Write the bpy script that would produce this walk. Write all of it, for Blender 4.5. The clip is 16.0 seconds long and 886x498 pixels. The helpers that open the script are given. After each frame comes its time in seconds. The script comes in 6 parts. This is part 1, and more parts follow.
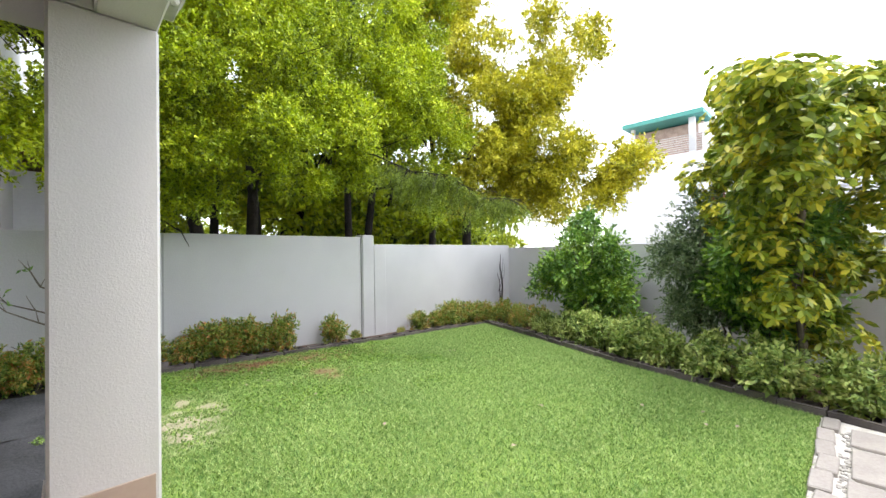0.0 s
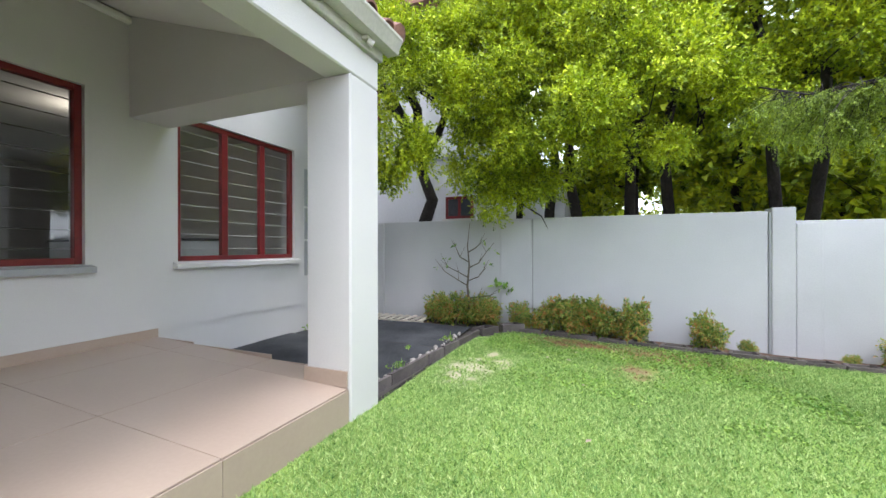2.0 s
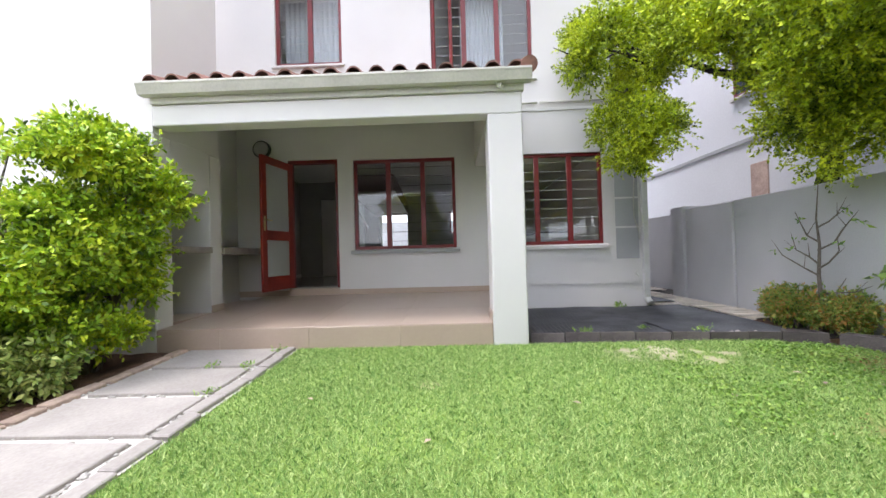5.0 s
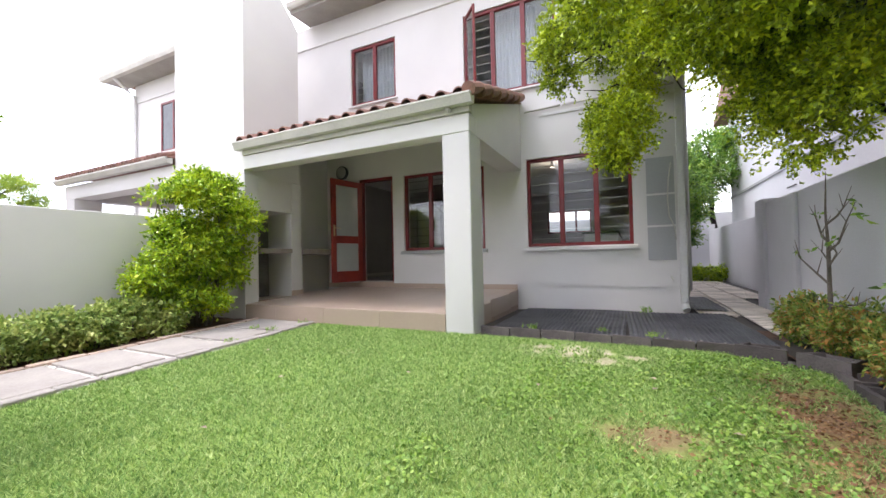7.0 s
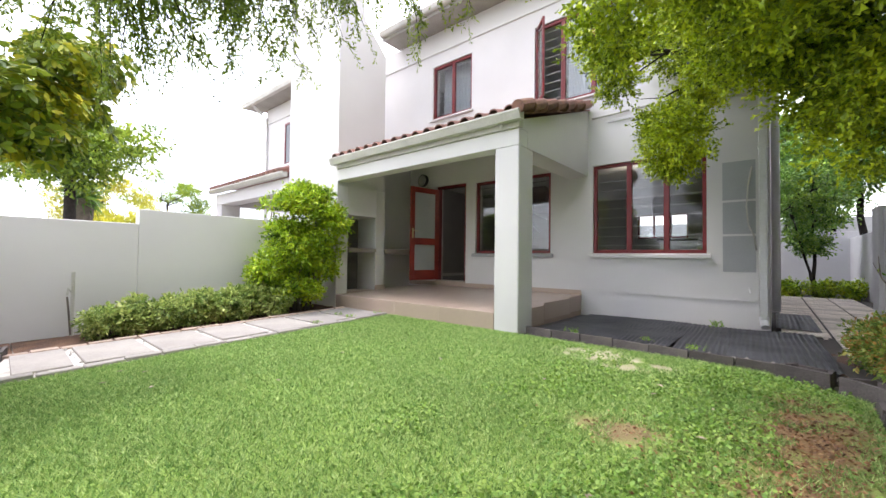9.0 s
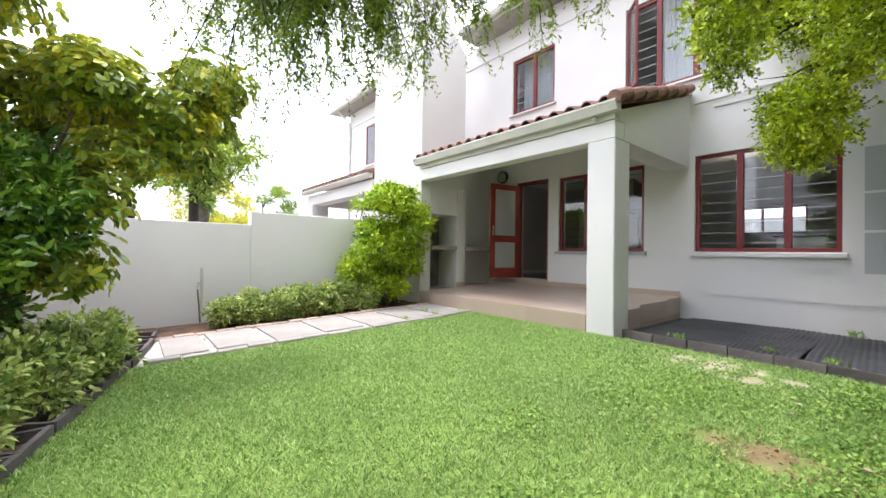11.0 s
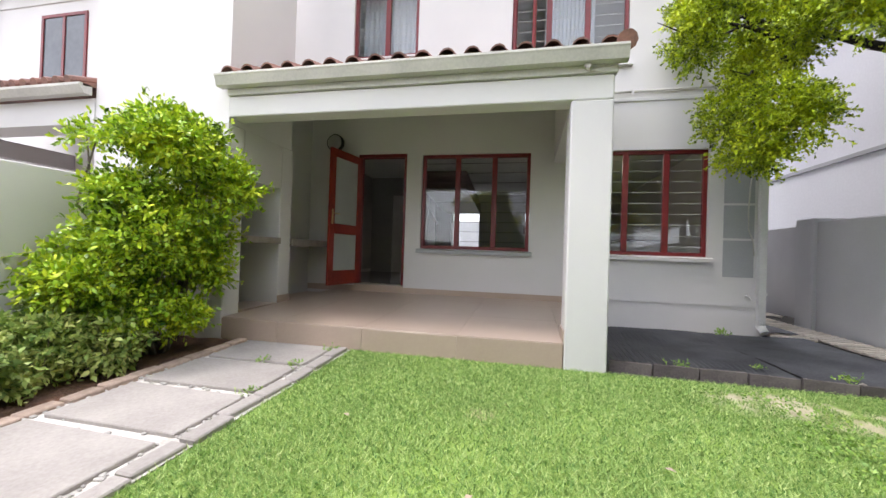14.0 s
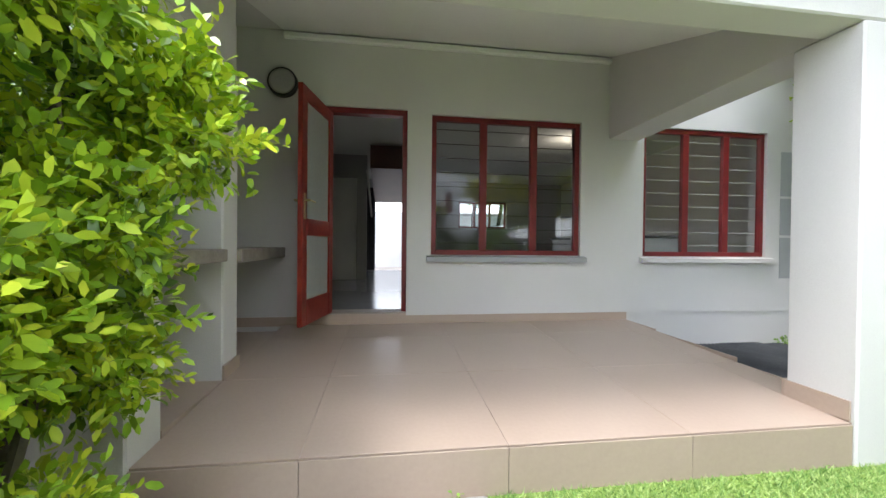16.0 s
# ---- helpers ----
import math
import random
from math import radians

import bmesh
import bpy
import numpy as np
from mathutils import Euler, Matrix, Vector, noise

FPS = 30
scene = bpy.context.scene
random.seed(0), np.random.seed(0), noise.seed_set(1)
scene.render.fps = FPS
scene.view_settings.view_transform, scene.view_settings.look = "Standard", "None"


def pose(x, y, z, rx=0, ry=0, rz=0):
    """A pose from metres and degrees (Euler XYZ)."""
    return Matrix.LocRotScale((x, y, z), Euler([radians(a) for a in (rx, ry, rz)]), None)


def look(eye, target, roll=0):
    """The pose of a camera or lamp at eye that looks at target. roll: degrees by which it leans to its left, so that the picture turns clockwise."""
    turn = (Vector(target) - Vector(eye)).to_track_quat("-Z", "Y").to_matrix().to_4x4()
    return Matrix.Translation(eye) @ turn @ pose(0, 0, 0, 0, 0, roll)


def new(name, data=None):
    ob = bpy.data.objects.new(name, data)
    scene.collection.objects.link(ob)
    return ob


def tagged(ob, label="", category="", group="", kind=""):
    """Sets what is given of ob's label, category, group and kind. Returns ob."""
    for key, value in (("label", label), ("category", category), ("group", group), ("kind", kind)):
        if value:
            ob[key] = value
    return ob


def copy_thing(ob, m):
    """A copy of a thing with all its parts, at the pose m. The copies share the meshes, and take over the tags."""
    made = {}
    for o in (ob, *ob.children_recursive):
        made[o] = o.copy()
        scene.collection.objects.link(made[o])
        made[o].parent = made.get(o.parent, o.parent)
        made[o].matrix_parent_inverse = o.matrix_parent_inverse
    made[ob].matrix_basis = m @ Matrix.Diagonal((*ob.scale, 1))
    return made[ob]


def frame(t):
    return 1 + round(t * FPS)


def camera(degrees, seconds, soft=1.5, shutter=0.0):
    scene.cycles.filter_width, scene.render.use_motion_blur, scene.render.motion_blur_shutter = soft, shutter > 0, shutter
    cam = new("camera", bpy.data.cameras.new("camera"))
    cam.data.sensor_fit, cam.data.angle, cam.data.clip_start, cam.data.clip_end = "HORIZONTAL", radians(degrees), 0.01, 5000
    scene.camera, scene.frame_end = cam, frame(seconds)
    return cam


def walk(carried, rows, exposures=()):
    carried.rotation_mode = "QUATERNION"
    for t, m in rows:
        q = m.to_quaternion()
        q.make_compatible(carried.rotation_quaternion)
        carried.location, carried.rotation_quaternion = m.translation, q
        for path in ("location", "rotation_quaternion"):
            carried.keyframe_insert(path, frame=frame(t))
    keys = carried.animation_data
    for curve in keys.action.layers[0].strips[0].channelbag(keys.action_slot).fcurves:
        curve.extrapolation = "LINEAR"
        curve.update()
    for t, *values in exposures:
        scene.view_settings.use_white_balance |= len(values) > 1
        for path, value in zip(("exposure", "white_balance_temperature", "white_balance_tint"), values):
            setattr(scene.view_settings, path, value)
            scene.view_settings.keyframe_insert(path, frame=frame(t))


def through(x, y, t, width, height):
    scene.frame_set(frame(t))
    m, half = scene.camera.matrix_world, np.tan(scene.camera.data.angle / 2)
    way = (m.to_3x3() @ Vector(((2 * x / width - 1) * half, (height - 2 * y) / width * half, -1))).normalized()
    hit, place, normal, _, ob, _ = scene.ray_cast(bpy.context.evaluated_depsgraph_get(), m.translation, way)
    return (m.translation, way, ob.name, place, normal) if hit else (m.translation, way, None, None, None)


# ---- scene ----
cam = camera(97.1, 16.0)
PATH = [
    (0, (-0.15, -0.17, 1.33), (1.239, 1.269, 1.355), -0.9),
    (0.5, (0.29, -0.083, 1.331), (1.175, 1.71, 1.363), -0.6),
    (1, (0.751, -0.156, 1.323), (1.044, 1.822, 1.301), 0.0),
    (1.5, (1.252, -0.118, 1.23), (0.972, 1.862, 1.218), 0.1),
    (2, (1.769, -0.18, 1.19), (1.012, 1.671, 1.187), -0.1),
    (2.5, (2.301, -0.143, 1.057), (1.098, 1.455, 1.088), -1.3),
    (3, (2.822, -0.08, 1.057), (1.283, 1.197, 1.074), -1.1),
    (3.5, (3.317, 0.189, 0.995), (1.54, 1.107, 1.018), -1.4),
    (4, (3.723, 0.589, 0.973), (1.808, 1.165, 1.0), -1.9),
    (4.5, (4.024, 1.087, 0.93), (2.039, 1.331, 0.962), -1.8),
    (5, (4.226, 1.676, 0.954), (2.227, 1.619, 0.98), -1.6),
    (7.5, (4.445, 4.507, 0.895), (2.706, 3.52, 0.946), -0.9),
    (8, (4.402, 4.746, 0.9), (2.721, 3.664, 0.95), -0.4),
    (8.5, (4.441, 4.856, 0.925), (2.828, 3.674, 0.975), 0.3),
    (9, (4.556, 4.884, 0.934), (3.03, 3.593, 0.984), 0.7),
    (9.5, (4.668, 4.89, 0.938), (3.257, 3.472, 0.979), 0.9),
    (10, (4.753, 4.886, 0.963), (3.487, 3.338, 0.99), 0.8),
    (12.5, (4.544, 3.623, 0.979), (3.101, 2.239, 0.947), 1.7),
    (13, (4.294, 2.999, 1.003), (2.603, 1.932, 0.994), 1.8),
    (13.5, (4.031, 2.392, 1.006), (2.17, 1.659, 1.012), 1.9),
    (14, (3.803, 1.725, 1.003), (1.849, 1.299, 1.022), 1.9),
    (14.5, (3.477, 1.092, 1.002), (1.483, 0.946, 1.029), 1.7),
    (15, (3.099, 0.448, 1.061), (1.102, 0.554, 1.073), 1.8),
    (15.5, (2.552, -0.047, 1.095), (0.571, 0.223, 1.096), 1.5),
    (16, (1.925, -0.444, 1.174), (-0.055, -0.162, 1.151), 0.6),
]
walk(cam, [(t, look(eye, target, roll)) for t, eye, target, roll in PATH],
     exposures=[(0.0, 0.72, 6700, 14), (1.5, 0.8, 6250, 14), (3.5, 0.82, 6250, 16), (5.0, 0.74, 6450, 18), (8.0, 0.72, 6600, 20), (9.0, 0.74, 6600, 18), (10.0, 0.88, 6600, 18),
                (12.5, 0.71, 6500, 14), (13.5, 0.62, 6550, 14), (14.0, 0.62, 6650, 18), (15.0, 0.8, 6800, 22), (16.0, 1.1, 6400, 12)])


# ---------------- light ----------------
world = bpy.data.worlds.new("overcast_sky")
scene.world = world
world.use_nodes = True
wn, wl = world.node_tree.nodes, world.node_tree.links
wn.clear()
w_out = wn.new("ShaderNodeOutputWorld")
w_sky = wn.new("ShaderNodeTexSky")
w_sky.sky_type, w_sky.sun_disc = "NISHITA", False
w_sky.sun_elevation, w_sky.sun_rotation = radians(68), radians(145)
w_bg1 = wn.new("ShaderNodeBackground")
w_bg1.inputs["Strength"].default_value = 0.06
wl.new(w_sky.outputs[0], w_bg1.inputs["Color"])
w_co = wn.new("ShaderNodeTexCoord")
w_no = wn.new("ShaderNodeTexNoise")
w_no.inputs["Scale"].default_value, w_no.inputs["Detail"].default_value = 2.2, 5
wl.new(w_co.outputs["Generated"], w_no.inputs["Vector"])
w_ra = wn.new("ShaderNodeValToRGB")
w_ra.color_ramp.elements[0].position, w_ra.color_ramp.elements[0].color = 0.3, (0.72, 0.8, 0.92, 1)
w_ra.color_ramp.elements[1].position, w_ra.color_ramp.elements[1].color = 0.62, (0.96, 0.985, 1.0, 1)
wl.new(w_no.outputs[0], w_ra.inputs[0])
w_bg2 = wn.new("ShaderNodeBackground")
w_bg2.inputs["Strength"].default_value = 2.0
wl.new(w_ra.outputs[0], w_bg2.inputs["Color"])
w_add = wn.new("ShaderNodeAddShader")
wl.new(w_bg1.outputs[0], w_add.inputs[0])
wl.new(w_bg2.outputs[0], w_add.inputs[1])
wl.new(w_add.outputs[0], w_out.inputs["Surface"])

sun = new("sun", bpy.data.lights.new("sun", "SUN"))
sun.data.energy, sun.data.angle, sun.data.color = 1.4, radians(14), (1.0, 0.975, 0.94)
# the small ceiling spot that is lit inside the house
spot_light = new("ceiling_spot_light", bpy.data.lights.new("ceiling_spot_light", "POINT"))
spot_light.data.energy, spot_light.data.shadow_soft_size, spot_light.data.color = 5, 0.08, (1.0, 0.86, 0.68)
spot_light.location = (-4.2, 2.6, 2.7)
sun.matrix_world = look((0, 0, 30), (-0.22 * 20, 0.32 * 20, 30 - 1.0 * 20))

# ---------------- materials ----------------
def node_mat(name):
    m = bpy.data.materials.new(name)
    m.use_nodes = True
    nt = m.node_tree
    return m, nt.nodes, nt.links, nt.nodes["Principled BSDF"]


def mat(name, col, col2=None, rough=0.8, scale=1.5, fine=60.0, bump=0.25, metal=0.0, spread=0.0, fine_mix=0.35, dist=0.01, spec=0.5):
    """Two colours mixed by a coarse and a fine noise, with a fine relief; spread varies it piece by piece."""
    m, n, l, p = node_mat(name)
    col2 = col2 or tuple(c * 0.82 for c in col)
    co = n.new("ShaderNodeTexCoord")
    a, b = n.new("ShaderNodeTexNoise"), n.new("ShaderNodeTexNoise")
    a.inputs["Scale"].default_value, a.inputs["Detail"].default_value = scale, 6
    b.inputs["Scale"].default_value, b.inputs["Detail"].default_value = fine, 4
    l.new(co.outputs["Object"], a.inputs["Vector"])
    l.new(co.outputs["Object"], b.inputs["Vector"])
    mx = n.new("ShaderNodeMix")
    mx.inputs[0].default_value = fine_mix
    l.new(a.outputs[0], mx.inputs[2])
    l.new(b.outputs[0], mx.inputs[3])
    r = n.new("ShaderNodeValToRGB")
    r.color_ramp.elements[0].position, r.color_ramp.elements[0].color = 0.36, (*col2, 1)
    r.color_ramp.elements[1].position, r.color_ramp.elements[1].color = 0.62, (*col, 1)
    l.new(mx.outputs[0], r.inputs[0])
    out = r.outputs[0]
    if spread:
        oi = n.new("ShaderNodeObjectInfo")
        hs = n.new("ShaderNodeHueSaturation")
        mr = n.new("ShaderNodeMapRange")
        mr.inputs[3].default_value, mr.inputs[4].default_value = 1 - spread, 1 + spread
        l.new(oi.outputs["Random"], mr.inputs[0])
        l.new(mr.outputs[0], hs.inputs["Value"])
        l.new(out, hs.inputs["Color"])
        out = hs.outputs[0]
    l.new(out, p.inputs["Base Color"])
    p.inputs["Roughness"].default_value, p.inputs["Metallic"].default_value = rough, metal
    p.inputs["Specular IOR Level"].default_value = spec
    if bump:
        bp = n.new("ShaderNodeBump")
        bp.inputs["Strength"].default_value, bp.inputs["Distance"].default_value = bump, dist
        l.new(b.outputs[0], bp.inputs["Height"])
        l.new(bp.outputs[0], p.inputs["Normal"])
    return m


def leaf_mat(name, young, old, dark, shine=0.45, scale=0.9, lean=0.0, through=0.2):
    """Leaves: colour by leaf and by patches of the crown; part of the light goes through."""
    m, n, l, p = node_mat(name)
    co = n.new("ShaderNodeTexCoord")
    no = n.new("ShaderNodeTexNoise")
    no.inputs["Scale"].default_value, no.inputs["Detail"].default_value = scale, 3
    l.new(co.outputs["Object"], no.inputs["Vector"])
    ge = n.new("ShaderNodeNewGeometry")
    ad = n.new("ShaderNodeMath")
    ad.operation = "MULTIPLY_ADD"
    l.new(ge.outputs["Random Per Island"], ad.inputs[0])
    ad.inputs[1].default_value = 0.5
    sb = n.new("ShaderNodeMath")
    sb.operation = "ADD"
    l.new(no.outputs[0], sb.inputs[0])
    sb.inputs[1].default_value = -0.25 + lean
    l.new(sb.outputs[0], ad.inputs[2])
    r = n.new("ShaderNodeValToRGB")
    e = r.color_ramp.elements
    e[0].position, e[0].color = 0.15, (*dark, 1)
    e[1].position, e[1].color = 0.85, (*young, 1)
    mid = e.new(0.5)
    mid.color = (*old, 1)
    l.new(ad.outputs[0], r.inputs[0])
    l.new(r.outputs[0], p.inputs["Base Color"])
    p.inputs["Roughness"].default_value = shine
    p.inputs["Specular IOR Level"].default_value = 0.35
    tr = n.new("ShaderNodeBsdfTranslucent")
    l.new(r.outputs[0], tr.inputs["Color"])
    ms = n.new("ShaderNodeMixShader")
    ms.inputs[0].default_value = through
    l.new(p.outputs[0], ms.inputs[1])
    l.new(tr.outputs[0], ms.inputs[2])
    l.new(ms.outputs[0], n["Material Output"].inputs["Surface"])
    return m


def glass_mat(name, tint=(1, 1, 1), rough=0.0):
    m, n, l, p = node_mat(name)
    tr = n.new("ShaderNodeBsdfTransparent")
    tr.inputs[0].default_value = (*tint, 1)
    gl = n.new("ShaderNodeBsdfGlossy")
    gl.inputs["Roughness"].default_value = rough
    fr = n.new("ShaderNodeLayerWeight")
    fr.inputs[0].default_value = 0.5
    pw = n.new("ShaderNodeMath")
    pw.operation = "POWER"
    pw.inputs[1].default_value = 3.5
    l.new(fr.outputs["Facing"], pw.inputs[0])
    sc_ = n.new("ShaderNodeMath")
    sc_.operation = "MULTIPLY_ADD"
    sc_.inputs[1].default_value, sc_.inputs[2].default_value = 0.32, 0.05
    l.new(pw.outputs[0], sc_.inputs[0])
    ms = n.new("ShaderNodeMixShader")
    l.new(sc_.outputs[0], ms.inputs[0])
    l.new(tr.outputs[0], ms.inputs[1])
    l.new(gl.outputs[0], ms.inputs[2])
    l.new(ms.outputs[0], n["Material Output"].inputs["Surface"])
    return m


M_PLASTER = mat("painted_plaster", (0.68, 0.665, 0.655), (0.62, 0.605, 0.595), rough=0.85, scale=0.7, fine=120, bump=0.4, fine_mix=0.25, dist=0.004)
M_GARDENWALL = mat("garden_wall_paint", (0.64, 0.64, 0.66), (0.53, 0.535, 0.555), rough=0.88, scale=0.55, fine=60, bump=0.5, fine_mix=0.2, dist=0.005)
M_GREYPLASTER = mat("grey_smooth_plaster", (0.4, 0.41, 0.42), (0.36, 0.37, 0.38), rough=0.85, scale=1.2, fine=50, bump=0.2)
M_CEIL = mat("ceiling_board_white", (0.84, 0.84, 0.82), (0.8, 0.8, 0.78), rough=0.9, scale=0.6, fine=40, bump=0.05)
M_RED = mat("red_brown_painted_wood", (0.2, 0.016, 0.018), (0.12, 0.01, 0.012), rough=0.38, scale=3, fine=35, bump=0.08)
M_REDDOOR = mat("red_varnished_wood", (0.3, 0.035, 0.02), (0.17, 0.016, 0.012), rough=0.35, scale=4, fine=30, bump=0.08)
M_GUTTER = mat("gutter_paint", (0.56, 0.54, 0.49), (0.44, 0.43, 0.39), rough=0.45, scale=2.5, fine=40, bump=0.06)
M_WHITEPIPE = mat("white_pipe_paint", (0.7, 0.7, 0.69), (0.6, 0.6, 0.59), rough=0.5, scale=2, fine=30, bump=0.06)
M_ROOF = mat("terracotta_tile", (0.3, 0.15, 0.115), (0.15, 0.085, 0.07), rough=0.8, scale=5, fine=40, bump=0.4, spread=0.25)
M_TILE = mat("beige_porcelain_tile", (0.46, 0.36, 0.29), (0.42, 0.325, 0.26), rough=0.28, scale=1.3, fine=45, bump=0.03, spread=0.03)
M_GROUT = mat("tile_grout", (0.42, 0.325, 0.262), rough=0.7)
M_SLAB = mat("concrete_paving", (0.42, 0.39, 0.36), (0.31, 0.285, 0.265), rough=0.85, scale=2.2, fine=55, bump=0.3, spread=0.07)
M_BRICK = mat("path_edge_brick", (0.5, 0.38, 0.31), (0.33, 0.25, 0.2), rough=0.9, scale=6, fine=50, bump=0.5, spread=0.2)
M_KERB = mat("dark_concrete_block", (0.14, 0.12, 0.115), (0.07, 0.06, 0.06), rough=0.9, scale=5, fine=60, bump=0.5, spread=0.25)
M_MAT = mat("black_rubber", (0.062, 0.066, 0.075), (0.013, 0.015, 0.02), rough=0.5, scale=2.2, fine=70, bump=0.3)
M_DECK = mat("weathered_timber", (0.74, 0.68, 0.6), (0.56, 0.5, 0.43), rough=0.85, scale=4, fine=30, bump=0.4, spread=0.2)
M_SOIL = mat("bed_soil", (0.17, 0.09, 0.055), (0.07, 0.042, 0.03), rough=0.95, scale=5, fine=45, bump=1.0, dist=0.03)
M_GRAVEL = mat("white_pebbles", (0.62, 0.6, 0.56), (0.36, 0.34, 0.31), rough=0.85, scale=8, fine=60, bump=0.5, spread=0.2)
M_BARK = mat("dark_bark", (0.034, 0.027, 0.023), (0.012, 0.01, 0.009), rough=0.95, scale=4, fine=28, bump=1.0, dist=0.03)
M_TWIG = mat("grey_twig", (0.2, 0.17, 0.14), (0.1, 0.085, 0.07), rough=0.9, scale=6, fine=40, bump=0.4)
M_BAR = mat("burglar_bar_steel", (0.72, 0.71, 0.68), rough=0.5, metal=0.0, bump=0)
# darker copy of the bar steel: the patio's shade put into its colour
M_SHADEBAR = mat("shaded_burglar_bar", (0.16, 0.15, 0.14), rough=0.5, bump=0)
M_BRASS = mat("brass_handle", (0.62, 0.5, 0.28), rough=0.3, metal=0.9, bump=0)
M_BLACK = mat("black_plastic", (0.025, 0.025, 0.027), rough=0.5, bump=0.05)
M_OPAL = mat("opal_lamp_cover", (0.42, 0.41, 0.39), rough=0.6, bump=0)
M_STONETOP = mat("granite_shelf", (0.34, 0.3, 0.26), (0.24, 0.21, 0.18), rough=0.5, scale=8, fine=60, bump=0.1)
M_SOOT = mat("sooted_brick", (0.2, 0.19, 0.18), (0.1, 0.095, 0.09), rough=0.95, scale=3, fine=30, bump=0.4)
M_INWALL = mat("interior_wall_paint", (0.4, 0.395, 0.39), rough=0.9, scale=0.8, fine=40, bump=0.05)
M_INFLOOR = mat("interior_grey_tile", (0.28, 0.29, 0.31), (0.23, 0.24, 0.26), rough=0.18, scale=1.5, fine=30, bump=0.02)
M_WHITEDOOR = mat("white_door_paint", (0.7, 0.7, 0.68), rough=0.5, bump=0.03)
M_DARKWOOD = mat("dark_stained_wood", (0.07, 0.022, 0.018), (0.04, 0.014, 0.012), rough=0.4, scale=3, fine=30, bump=0.1)
M_CURTAIN = mat("dark_curtain", (0.04, 0.038, 0.042), rough=0.95, bump=0.1)
M_HOUSEWHITE = mat("white_house_paint", (0.72, 0.73, 0.76), (0.64, 0.65, 0.68), rough=0.85, scale=0.4, fine=20, bump=0.1)
M_TEAL = mat("teal_fascia", (0.06, 0.3, 0.26), rough=0.5, bump=0.05)
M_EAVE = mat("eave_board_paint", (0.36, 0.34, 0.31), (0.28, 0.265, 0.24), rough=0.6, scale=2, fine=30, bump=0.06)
# paving colour darkened to stand for the shade between the deck slats
M_PAVE_SHADE = mat("passage_paving_shade", (0.075, 0.066, 0.058), (0.045, 0.04, 0.036), rough=0.9, scale=1.5, fine=25, bump=0.4)
M_ROAD = mat("street_paving", (0.3, 0.27, 0.25), (0.22, 0.2, 0.19), rough=0.9, scale=0.8, fine=12, bump=0.3)
M_PATCH = mat("bare_brick_patch", (0.56, 0.42, 0.36), (0.36, 0.26, 0.22), rough=0.9, scale=4, fine=25, bump=0.4)
M_GLASS = glass_mat("window_glass", (0.88, 0.9, 0.9))
M_FROST = mat("frosted_glass", (0.42, 0.44, 0.43), (0.36, 0.38, 0.37), rough=0.22, scale=1.5, fine=60, bump=0.05)
M_NET = mat("net_curtain", (0.6, 0.63, 0.68), (0.5, 0.53, 0.58), rough=0.95, scale=2.0, fine=40, bump=0.1)

# tree_leaf: crown highlights and dark hollows are partly put into the leaf tones
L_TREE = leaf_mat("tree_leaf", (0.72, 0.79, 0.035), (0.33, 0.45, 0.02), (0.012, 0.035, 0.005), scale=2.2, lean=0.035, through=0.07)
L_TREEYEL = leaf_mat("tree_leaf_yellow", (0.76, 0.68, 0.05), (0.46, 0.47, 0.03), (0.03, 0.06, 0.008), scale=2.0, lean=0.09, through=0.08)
L_LITTER = leaf_mat("fallen_leaf", (0.5, 0.3, 0.14), (0.3, 0.15, 0.07), (0.12, 0.06, 0.035), scale=6, through=0.05)
L_HANGING = leaf_mat("drooping_leaf", (0.46, 0.56, 0.06), (0.25, 0.35, 0.04), (0.04, 0.075, 0.016), through=0.15)
L_TREEBACK = leaf_mat("tree_leaf_shade", (0.5, 0.6, 0.06), (0.24, 0.37, 0.04), (0.03, 0.075, 0.014))
L_TREEFAR = leaf_mat("far_tree_leaf", (0.66, 0.7, 0.05), (0.38, 0.48, 0.035), (0.05, 0.1, 0.012), scale=1.2, lean=0.05, through=0.2)
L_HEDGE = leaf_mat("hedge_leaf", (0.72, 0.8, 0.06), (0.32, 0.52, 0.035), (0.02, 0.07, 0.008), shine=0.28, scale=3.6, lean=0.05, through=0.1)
L_NANDINA = leaf_mat("nandina_leaf", (0.7, 0.26, 0.1), (0.36, 0.5, 0.1), (0.05, 0.13, 0.03), scale=6.0, lean=0.0)
L_PITTO = leaf_mat("pale_shrub_leaf", (0.72, 0.75, 0.27), (0.38, 0.51, 0.14), (0.06, 0.14, 0.03), scale=3.5, lean=0.04)
L_BAY = leaf_mat("dark_shrub_leaf", (0.42, 0.58, 0.08), (0.17, 0.34, 0.06), (0.04, 0.11, 0.03), shine=0.3, scale=2, through=0.1)
L_SCHEFF = leaf_mat("variegated_leaf", (0.78, 0.7, 0.08), (0.3, 0.4, 0.055), (0.05, 0.1, 0.02), shine=0.28, scale=1.6, lean=0.05)
L_GREY = leaf_mat("olive_shrub_leaf", (0.36, 0.44, 0.24), (0.19, 0.28, 0.14), (0.07, 0.12, 0.06), shine=0.35, scale=2.5)
L_CLOVER = leaf_mat("clover_leaf", (0.42, 0.56, 0.13), (0.25, 0.43, 0.08), (0.1, 0.22, 0.04), scale=3)

